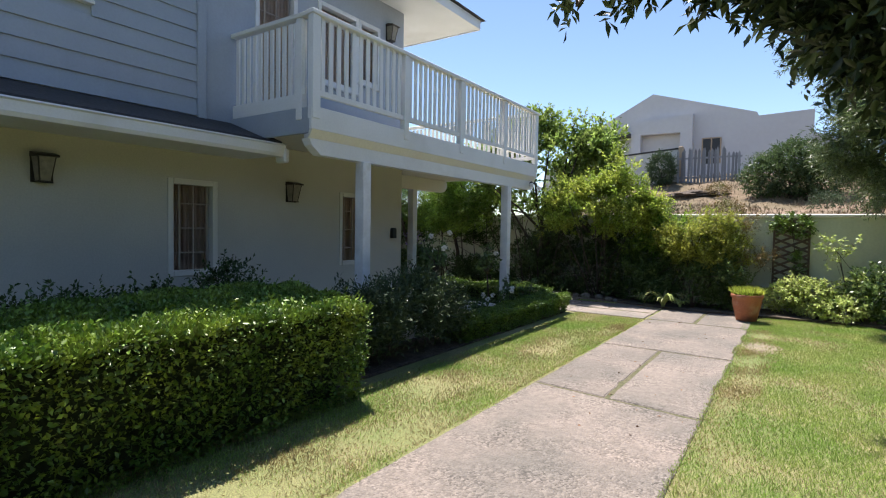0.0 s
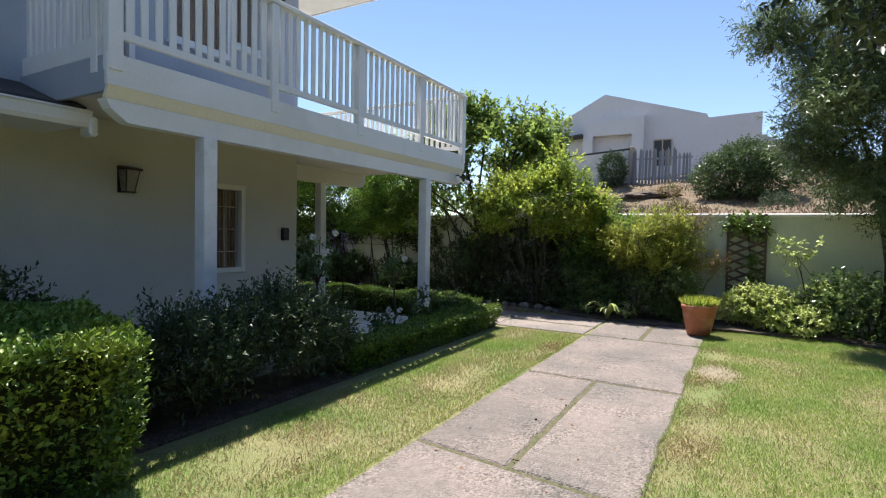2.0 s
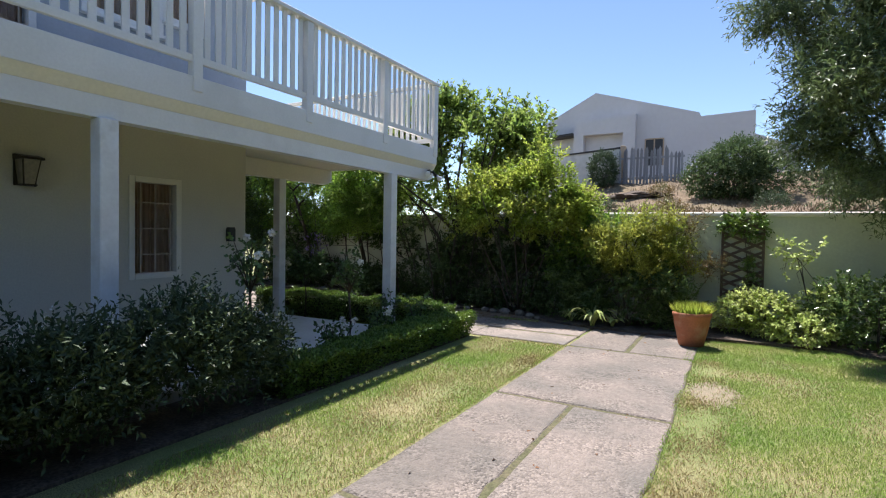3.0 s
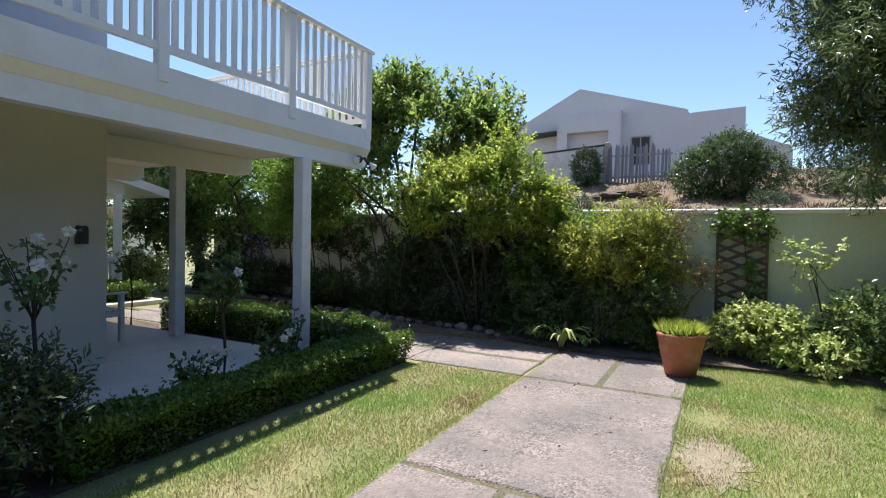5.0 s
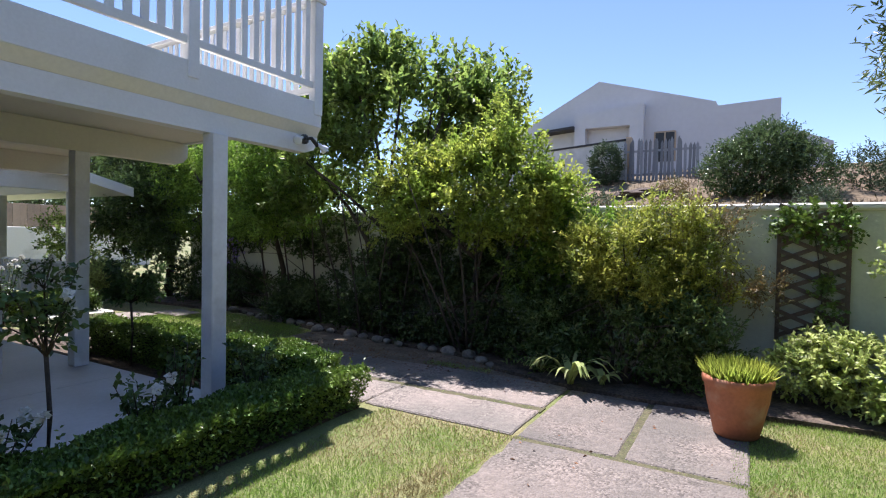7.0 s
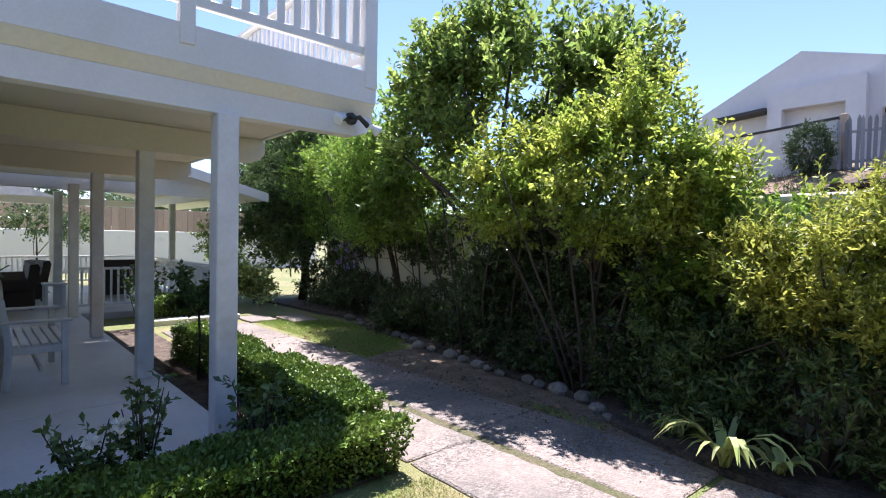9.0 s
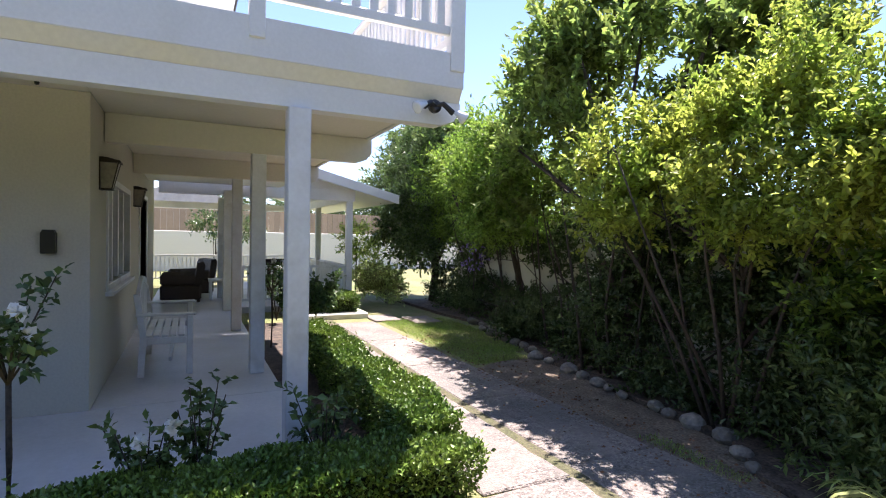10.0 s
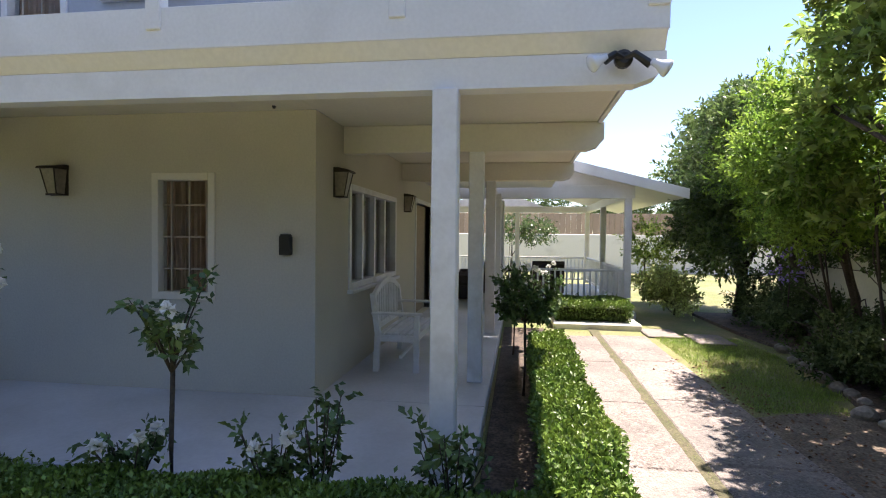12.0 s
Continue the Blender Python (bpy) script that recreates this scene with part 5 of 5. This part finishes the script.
def rose(at, h, head, label, seed, blooms=4, stem=True, category="rose bush", full=7):
    """A rose: thorny canes, a loose head of leaflets and a few white blooms."""
    rng = np.random.default_rng(seed)
    t = thing("rose_bush", at, label, category, "white roses by the veranda")
    bm = bmesh.new()
    n = 9
    tips = []
    if stem:
        tube(bm, [(0, 0, 0), (0.02, 0.01, h * 0.4), (-0.01, 0, h * 0.75)], [0.016, 0.014, 0.013], 7)
    for i in range(n):
        a = 2 * math.pi * i / n + rng.uniform(-0.4, 0.4)
        z0 = h * 0.72 if stem else 0.02
        e = (math.cos(a) * head * rng.uniform(0.5, 1), math.sin(a) * head * rng.uniform(0.5, 1), h * rng.uniform(0.85, 1.2))
        part("cane", tube(bmesh.new(), [(0, 0, z0), (e[0] * 0.5, e[1] * 0.5, (z0 + e[2]) / 2 + 0.03), e], [0.007, 0.005, 0.003], 5), BARK, t, smooth=True)
        tips.append(e)
    if stem:
        part("stem", bm, BARK, t, smooth=True)
    P, D = [], []
    for e in tips:
        for k in range(full):
            s = rng.uniform(0.35, 1.0)
            p = np.array([e[0] * s, e[1] * s, (h * 0.72 if stem else 0.1) * (1 - s) + e[2] * s])
            d = unit(rng.normal(size=(1, 3)) + (0, 0, 0.2))[0]
            for j in range(5):
                q = unit((d + rng.normal(size=3) * 0.6)[None])[0]
                P.append(p + d * 0.02 * j)
                D.append(q - np.array((0, 0, 0.15)))
    leaves("foliage", np.array(P), np.array(D), 0.058, 0.034, LEAF_ROSE, t, rng)
    for i in range(blooms):
        e = np.array(tips[i % n]) + (0, 0, 0.04)
        k = 26
        dd = unit(rng.normal(size=(k, 3)) + (0, 0, 0.3))
        leaves("bloom", e + dd * 0.008, dd, 0.042, 0.04, PETAL, t, rng, 0.5, "white rose bloom")
    return t


rose((-4.3, 7.76, 0.03), 1.12, 0.24, "standard white rose with a bare stem and leafy head", 31, 2, full=9)
rose((-4.3, 7.5, 0.03), 0.42, 0.24, "low white rose bush beside the veranda", 32, 3, False)
rose((-4.3, 8.35, 0.03), 0.48, 0.22, "low white rose bush beside the veranda", 33, 2, False)
rose((-4.3, 8.62, 0.03), 0.6, 0.14, "low rose bush beside the veranda", 34, 0, False)
rose((-4.3, 9.33, 0.03), 0.52, 0.2, "low rose bush at the veranda corner", 35, 0, False)
rose((-4.35, 6.3, 0.03), 1.28, 0.26, "standard white rose with several blooms", 36, 5)
rose((-6.9, 9.72, 0.03), 1.02, 0.4, "standard rose with a round dark head by the path", 37, 0, full=52)
rose((-8.7, 9.6, 0.03), 1.1, 0.34, "standard white rose by the path", 38, 4)
rose((-11.0, 10.0, 0.03), 1.0, 0.3, "white rose near the terrace", 39, 5, False)


def strappy(at, seed, label, n=26, L=0.62, wide=0.03):
    """A clump of arching strap leaves."""
    rng = np.random.default_rng(seed)
    t = thing("strap_leaf_plant", at, label, "plant", "strap-leaved clumps by the path")
    bm = bmesh.new()
    for i in range(n):
        a, l, w = rng.uniform(0, 2 * math.pi), L * rng.uniform(0.6, 1.15), wide * rng.uniform(0.7, 1.2)
        rows = []
        for k in range(6):
            s = k / 5
            r, z = l * s * 0.75, l * (1.55 * s - 1.25 * s * s)
            c = Vector((math.cos(a) * r, math.sin(a) * r, z))
            sd = Vector((-math.sin(a), math.cos(a), 0)) * w * (1 - s ** 3)
            rows.append((bm.verts.new(c - sd), bm.verts.new(c + sd + Vector((0, 0, 0.004)))))
        for p, q in zip(rows, rows[1:]):
            bm.faces.new((p[0], p[1], q[1], q[0]))
    part("strap_leaves", bm, LEAF_PALE, t)
    return t


strappy((-2.3, 11.84, 0.03), 41, "clump of pale arching strap leaves by the path")
strappy((-2.75, 12.15, 0.03), 42, "clump of dark arching strap leaves in the bed", 24, 0.4, 0.015)
strappy((-2.0, 12.0, 0.03), 43, "small clump of strap leaves by the slabs", 20, 0.34)
lil = thing("lilac_flowers", (-10.4, 13.75, 0), "loose lilac flower heads under the trees", "flowers")
rng = np.random.default_rng(44)
P, D = sprigs([(0, 0, 1.25, 0.35, 0.2, 0.3)], 40, 8, 0.1, rng)
tagged(leaves("flower_heads", P, D, 0.035, 0.03, LILAC, lil, rng), kind="stuff")
part("stems", tube(tube(bmesh.new(), [(0, 0, 0), (0.05, 0, 0.7), (0.1, 0, 1.3)], [0.012, 0.01, 0.006], 5), [(0, 0, 0.3), (-0.2, 0, 0.9), (-0.25, 0, 1.3)], [0.01, 0.008, 0.005], 5), BARK, lil)

tree("pale_shrub", (-13.2, 12.9, 0), [(0, 0, 0), (0.0, 0, 0.2), (0.0, 0, 0.4)],
     clumps([(0, 0, 0.45, 0.5, 0.35, 0.4), (0.6, 0.1, 0.35, 0.35, 0.3, 0.28), (-0.6, 0, 0.65, 0.4, 0.35, 0.4), (-1.2, -0.3, 0.5, 0.5, 0.3, 0.4)], 26, 0.18, 147),
     LEAF_PALE, "pale sunlit shrub at the end of the bed", "shrub", 900, 12, 0.15, (0.07, 0.034), 0.015, 0.5, 46)

# ---- edging stones ----
edging = thing("bed_edging", (0, 0, 0), "row of rough pale stones edging the bed", "edging", kind="structure")
rng = np.random.default_rng(50)
way = [(-9.8, 13.48), (-8.4, 13.16), (-7.05, 12.84), (-5.0, 12.56), (-4.3, 12.5), (-3.75, 12.4), (-3.35, 12.05)]
stones = []
for k in range(5):
    bm = bmesh.new()
    bmesh.ops.create_icosphere(bm, subdivisions=2, radius=0.1)
    for v in bm.verts:
        v.co *= 1 + 0.28 * noise.noise(v.co * 9 + Vector((k * 7, 0, 0)))
        v.co.z *= 0.75
    me = bpy.data.meshes.new("stone")
    bm.to_mesh(me), bm.free()
    stones.append(me)
d = 0.0
for (ax, ay), (bx, by) in zip(way, way[1:]):
    seg = math.hypot(bx - ax, by - ay)
    while d < seg:
        s = d / seg
        ob = mesh_object("stone", stones[int(rng.integers(5))], STONE, edging)
        sc = rng.uniform(0.5, 1.15)
        ob.matrix_basis = pose(ax + (bx - ax) * s + rng.normal() * 0.03, ay + (by - ay) * s + rng.normal() * 0.04, 0.035, 0, 0, rng.uniform(0, 360)) @ Matrix.Diagonal((sc, sc, sc, 1))
        d += rng.uniform(0.2, 0.45)
    d -= seg

# ---- hill and neighbours ----
far_house = thing("neighbour_house", (0, 0, 0), "large plain plastered house with an uneven gable on the bank", "house")
prof = [(-13.6, 4.5), (-13.6, 7.75), (-8.12, 10.62), (-2.2, 8.85), (-2.1, 8.62), (0.62, 8.72), (0.62, 4.5)]
part("wall", prism(prof, "y", 36.5, 48), FARWALL, far_house)
part("porch_wall", prism([(-9.3, 4.5), (-9.3, 8.7), (-5.6, 9.0), (-5.6, 4.5), (-6.3, 4.5), (-6.3, 7.9), (-8.7, 7.9), (-8.7, 4.5)], "y", 35.9, 36.49), FARWALL, far_house)
part("lean_roof", prism([(-11.6, 7.72), (-9.3, 7.9), (-9.3, 8.05), (-11.6, 7.87)], "y", 35.6, 36.49), TILES, far_house, "narrow dark tiled awning")
part("low_wing", prism([(0.62, 4.4), (0.62, 7.7), (2.9, 6.7), (2.9, 4.4)], "y", 38, 46), FARWALL, far_house)
win = part("window", boxes((-5.05, -4.1, 36.44, 36.47, 5.9, 7.45)), BLACK, far_house, "dark window in a brown frame")
part("window_frame", boxes((-5.12, -5.05, 36.4, 36.49, 5.9, 7.5), (-4.1, -4.03, 36.4, 36.49, 5.9, 7.5), (-5.05, -4.1, 36.4, 36.49, 7.45, 7.52), (-4.61, -4.54, 36.4, 36.44, 5.9, 7.45)), BROWNWOOD, win)
low = thing("stained_wall", (-7.1, 30.2, 3.0), "weathered white retaining wall with dark stains", "wall", kind="structure")
part("wall_body", prism([(-1.7, 0), (-1.7, 2.75), (1.7, 3.0), (1.7, 0)], "y", 0, 0.3), STAINED, low)
part("capping", prism([(-1.75, 2.75), (-1.75, 2.83), (1.75, 3.09), (1.75, 3.0)], "y", -0.05, 0.35), TILES, low)
part("wing_wall", prism([(-6.0, 0), (-6.0, 2.3), (-1.72, 2.6), (-1.72, 0)], "y", 0.5, 0.8), STAINED, low)
part("pillar", boxes((1.76, 1.98, -0.1, 0.32, 0.0, 3.15), bevel=0.02), BROWNWOOD, low, "brown brick end pillar")
fence = thing("picket_fence", (-5.25, 29.8, 3.6), "grey weathered picket fence on the bank", "fence")
pick = bpy.data.meshes.new("picket")
bm = prism([(-0.055, 0), (0.055, 0), (0.055, 1.4), (0, 1.5), (-0.055, 1.4)], "y", 0, 0.03)
bm.to_mesh(pick), bm.free()
rng = np.random.default_rng(60)
for i in range(19):
    ob = mesh_object("picket", pick, GREYWOOD, fence)
    s = 1.42 if i < 15 else 1.25
    ob.matrix_basis = pose(0.155 * i, 0, 0.2, 0, rng.normal() * 1.2, 0) @ Matrix.Diagonal((1, 1, s + rng.normal() * 0.03, 1))
for z in (0.8, 1.8):
    part("rail", boxes((-0.1, 2.9, 0.032, 0.08, z, z + 0.09)), GREYWOOD, fence)
tree("round_bush", (-0.3, 26, 3.0), [(0, 0, 0), (0.0, 0, 0.4), (0, 0, 0.8)],
     [(0, 0, 1.2, 1.3, 1.2, 1.0), (-0.9, 0, 1.0, 0.8, 0.9, 0.8), (1.0, 0, 1.0, 0.9, 0.9, 0.8), (0.2, 0, 1.7, 0.9, 0.9, 0.7)],
     LEAF_DARK, "large dense dark round bush on the bank", "bush", 3000, 12, 0.3, (0.09, 0.04), 0.08, 0.3, 61)
tree("round_bush", (2.6, 27, 3.0), [(0, 0, 0), (0.0, 0, 0.4), (0, 0, 0.8)],
     [(0, 0, 0.8, 0.9, 0.9, 0.8), (0.9, 0, 0.9, 0.8, 0.8, 0.7)],
     LEAF_GREY, "loose grey-green bush on the bank", "bush", 800, 12, 0.3, (0.09, 0.03), 0.05, 0.3, 62)
tree("small_bush", (-6.0, 29.4, 4.0), [(0, 0, 0), (0.0, 0, 0.4), (0, 0, 0.8)],
     [(0, 0, 0.9, 0.6, 0.5, 0.85)], LEAF_GREY, "small upright bush before the retaining wall", "bush", 700, 12, 0.25, (0.08, 0.04), 0.04, 0.4, 63)
for i, (x, y, r) in enumerate(((-7.6, 27.5, 0.5), (-6.9, 26.5, 0.35), (-8.4, 26.8, 0.4))):
    bm = bmesh.new()
    bmesh.ops.create_icosphere(bm, subdivisions=3, radius=r)
    for v in bm.verts:
        v.co *= 1 + 0.3 * noise.noise(v.co * 2.5 + Vector((i * 5, 0, 0)))
        v.co.z *= 0.5
    b = part("boulder", bm, STONE)
    b.location = (x, y, float(ground_height(np.array(x), np.array(y))) + r * 0.1)
    tagged(b, "pale rough boulder on the dry bank", "boulder")
bm = bmesh.new()
bmesh.ops.create_icosphere(bm, subdivisions=4, radius=1.0)
for v in bm.verts:
    v.co *= 1 + 0.3 * noise.noise(v.co * 2.2) + 0.12 * noise.noise(v.co * 7)
    v.co.x, v.co.y, v.co.z = v.co.x * 1.2, v.co.y * 0.8, v.co.z * 0.2
mound = part("earth_mound", bm, SOIL)
mound.location = (-3.9, 27.0, float(ground_height(np.array(-3.9), np.array(27.0))))
tagged(mound, "low heap of dark dug earth on the bank", "soil heap")
rng = np.random.default_rng(64)
n = 26000
X, Y = rng.uniform(-12, 9, n), rng.uniform(13.6, 31, n)
Y = Y + wall_shift(X)
P = np.stack([X, Y, ground_height(X, Y) - 0.03], 1)
D = rng.normal(size=(n, 3)) * 0.5 + (0, 0, 1)
keep = np.sin(X * 1.3 + 2 * np.sin(Y * 0.8)) + rng.normal(size=n) * 0.5 > -0.2
DRY = material("dry_grass_blades", (0.21, 0.155, 0.095), 0.8, fine=0, coarse=0.5, colour2=(0.13, 0.105, 0.05), bump=0, island=0.4)
tagged(leaves("dry_grass", P[keep], D[keep], 0.2, 0.022, DRY, None, rng), "dry straw-coloured grass tufts on the bank", "grass", kind="stuff")

for i, (x, y, s) in enumerate(((-4.2, 21.0, 0.5), (-1.8, 19.0, 0.45), (-6.6, 24.0, 0.55), (-3.0, 26.5, 0.5), (0.8, 22.0, 0.5), (-8.5, 22.5, 0.6))):
    tree("dry_bush", (x, y, float(ground_height(np.array(x), np.array(y))) - 0.05), [(0, 0, 0), (0, 0, 0.1), (0, 0, 0.2)],
         [(0, 0, 0.25 * s * 2, 0.8 * s, 0.8 * s, 0.3 * s * 2)], LEAF_RED if i % 2 else LEAF_GREY, "low dry scrub on the bank", "bush", 200, 10, 0.25, (0.07, 0.025), 0.02, 0.4, 140 + i, group="dry scrub on the bank")

# neighbouring plots beyond the terrace
tagged(part("far_garden_wall", boxes((-27.2, -27.0, -8, 22, -0.1, 1.75), bevel=0.02), CAPPING), "long white garden wall beyond the terrace", "wall", kind="structure")
bf = thing("board_fence", (-31, 0, 0), "tall brown board fence beyond the white wall", "fence", kind="structure")
bd = bpy.data.meshes.new("fence_board")
bm = boxes((-0.02, 0.02, -0.14, 0.14, 0, 2.9), bevel=0.005)
bm.to_mesh(bd), bm.free()
for i in range(110):
    ob = mesh_object("fence_board", bd, BROWNWOOD, bf)
    ob.location = (0.02 * (i % 2), -8 + 0.29 * i, 0)
cot = thing("far_cottage", (-38, 8, 0), "small white house with a grey roof beyond the fence", "house")
part("wall", boxes((-3, 3, -3, 3, 0, 3.4)), CAPPING, cot)
part("roof", prism([(-3.4, 3.4), (3.4, 3.4), (0, 4.6)], "x", -3.3, 3.3), STAINED, cot)
for i, (x, y, s) in enumerate(((-36, 18, 1.0), (-40, 2, 1.1), (-37, -4, 0.9), (-35, 24, 1.2), (-42, 14, 1.2))):
    tree("far_tree", (x, y, 0), [(0, 0, 0), (0.0, 0, 1.5 * s), (0, 0, 2.4 * s)],
         [(0, 0, 3.2 * s, 2.2 * s, 2.6 * s, 1.3 * s), (0, 2.2 * s, 2.9 * s, 1.8 * s, 1.9 * s, 1.1 * s), (0, -2.2 * s, 2.9 * s, 1.8 * s, 1.9 * s, 1.1 * s)],
         LEAF_DARK, "dark spreading tree beyond the fence", "tree", 900, 10, 0.6, (0.22, 0.11), 0.15, 0.3, 70 + i, group="trees beyond the fence")
tree("young_tree", (-15.5, 12.8, 0), [(0, 0, 0), (0.05, 0, 0.7), (0, 0, 1.3)],
     [(0, 0, 1.5, 0.5, 0.5, 0.4), (0.3, 0.2, 1.2, 0.4, 0.4, 0.3)], LEAF_MID, "young leafy tree beside the terrace", "tree", 260, 10, 0.3, (0.09, 0.04), 0.03, 0.3, 80)
tree("young_tree", (-21.5, 9.4, 0), [(0, 0, 0), (0.05, 0, 0.9), (0, 0, 1.6)],
     [(0, 0, 2.0, 0.7, 0.7, 0.35), (0.2, 0.9, 1.8, 0.6, 0.6, 0.3)], LEAF_DARK, "spreading young tree beyond the terrace", "tree", 300, 10, 0.35, (0.12, 0.05), 0.04, 0.2, 81)

# ---- worn patches ----
PATCHES = [(-0.36, 8.75, 0.26, 0.5), (-0.42, 7.6, 0.22, 1.2), (-0.5, 5.6, 0.15, 0.9), (-2.95, 4.4, 0.4, 0.9), (-2.8, 6.9, 0.4, 1.2), (-2.75, 2.4, 0.4, 1.1), (-2.45, 8.7, 0.2, 0.8), (-0.42, 9.7, 0.22, 0.7), (-0.4, 6.6, 0.2, 0.8)]
WORN = material("worn_earth", (0.27, 0.22, 0.155), 0.95, fine=70, coarse=9, vary=0.4, bump=0.7, colour2=(0.2, 0.175, 0.11))
ring = [(-0.34 + (0.25 + 0.07 * math.sin(3.1 * k) + 0.04 * math.sin(7.7 * k)) * math.cos(2 * math.pi * k / 36),
         8.75 + (0.44 + 0.1 * math.sin(2.3 * k) + 0.06 * math.sin(5.9 * k)) * math.sin(2 * math.pi * k / 36)) for k in range(36)]
tagged(part("bare_patch", prism(ring, "z", -0.05, -0.014), WORN), "bare dry earth patch in the lawn by the drive", "bare earth", kind="structure")

# ---- grass ----
def turf(name, areas, density, seed, label, h=0.045, dry_name=""):
    rng = np.random.default_rng(seed)
    P = []
    for x0, x1, y0, y1 in areas:
        n = int((x1 - x0) * (y1 - y0) * density)
        P.append(np.stack([rng.uniform(x0, x1, n), rng.uniform(y0, y1, n), np.full(n, -0.022)], 1))
    P = np.concatenate(P)
    patch = np.array([noise.noise(Vector((p[0] * 1.4, p[1] * 1.4, 3.0))) for p in P])
    keep = rng.uniform(-1.3, 0.3, len(P)) < patch
    for x, y, rx, ry in PATCHES:
        far = ((P[:, 0] - x) / rx) ** 2 + ((P[:, 1] - y) / ry) ** 2 + patch * 1.2
        keep &= rng.uniform(0.0, 1.0, len(P)) < np.clip((0.25 if y == 8.75 else 0.42) + far * 0.8, 0, 1)
    over = (P[:, 0] > -2.3) & (P[:, 0] < -0.6) & (P[:, 1] < 10.1)          # tufts creeping over the edge of the drive
    creep = np.maximum(-2.3 - P[:, 0], P[:, 0] + 0.6) + 0.05 + 0.04 * patch
    keep &= ~over | (creep > rng.uniform(-0.005, 0.03, len(P)))
    P[over, 2] = 0.0
    P, patch = P[keep], patch[keep]
    D = rng.normal(size=P.shape) * 0.45 + (0, 0, 1)
    dry = rng.uniform(0, 1, len(P)) < np.where(P[:, 0] < -2, 0.3, 0.07) - patch * 0.9
    for x, y, rx, ry in PATCHES:
        far = ((P[:, 0] - x) / rx) ** 2 + ((P[:, 1] - y) / ry) ** 2 - patch * 1.2
        dry |= rng.uniform(0.1, 1.0, len(P)) > np.clip(0.3 + far * 0.6, 0, 1)
    if dry_name:
        tagged(leaves(dry_name, P[dry], D[dry] * (1, 1, 0.6), h, 0.0045, STRAW, None, rng), "dry straw-coloured blades in the worn lawn", "grass", kind="stuff")
        P, D = P[~dry], D[~dry]
    return tagged(leaves(name, P, D, h, 0.0045, BLADE, None, rng), label, "grass", kind="stuff")


turf("lawn_grass", [(-3.6, -2.16, 0.2, 10.2), (-0.74, 2.6, 1.2, 11.9)], 8200, 90, "short patchy mown lawn grass beside the drive", 0.034, "straw_grass")
turf("joint_grass", [(-10.3, -2.3, 10.925, 10.99), (-2.28, -0.62, 10.155, 10.195), (-1.475, -1.435, 10.2, 11.7), (-1.5, -1.465, 5.2, 5.7), (-2.1, -1.2, 5.09, 5.17), (-0.9, -0.62, 5.0, 5.06), (-2.27, -1.9, 7.555, 7.59)], 1200, 91, "grass growing in the joints of the slabs", 0.026)
turf("far_lawn", [(-10.6, -8.6, 11.86, 13.2), (-8.6, -7.4, 11.86, 13.0), (-7.4, -6.9, 11.86, 12.75), (-4.2, -3.3, 11.86, 12.05)], 4500, 92, "small lawn beside the path", 0.05)

# ---- fallen leaves ----
rng = np.random.default_rng(95)
DEAD = material("dead_leaf", (0.2, 0.1, 0.05), 0.8, fine=0, bump=0, island=0.4)
n = 900
P = np.concatenate([np.stack([rng.uniform(-9, -2.4, n), rng.normal(11.95, 0.27, n), np.full(n, 0.004)], 1), np.stack([rng.uniform(-2.2, -0.7, 60), rng.uniform(4, 11.7, 60), np.full(60, 0.004)], 1)])
D = rng.normal(size=(len(P), 3)) * (1, 1, 0.12)
tagged(leaves("fallen_leaves", P, D, 0.035, 0.018, DEAD, None, rng), "small brown fallen leaves on the slabs", "leaf litter", kind="stuff")
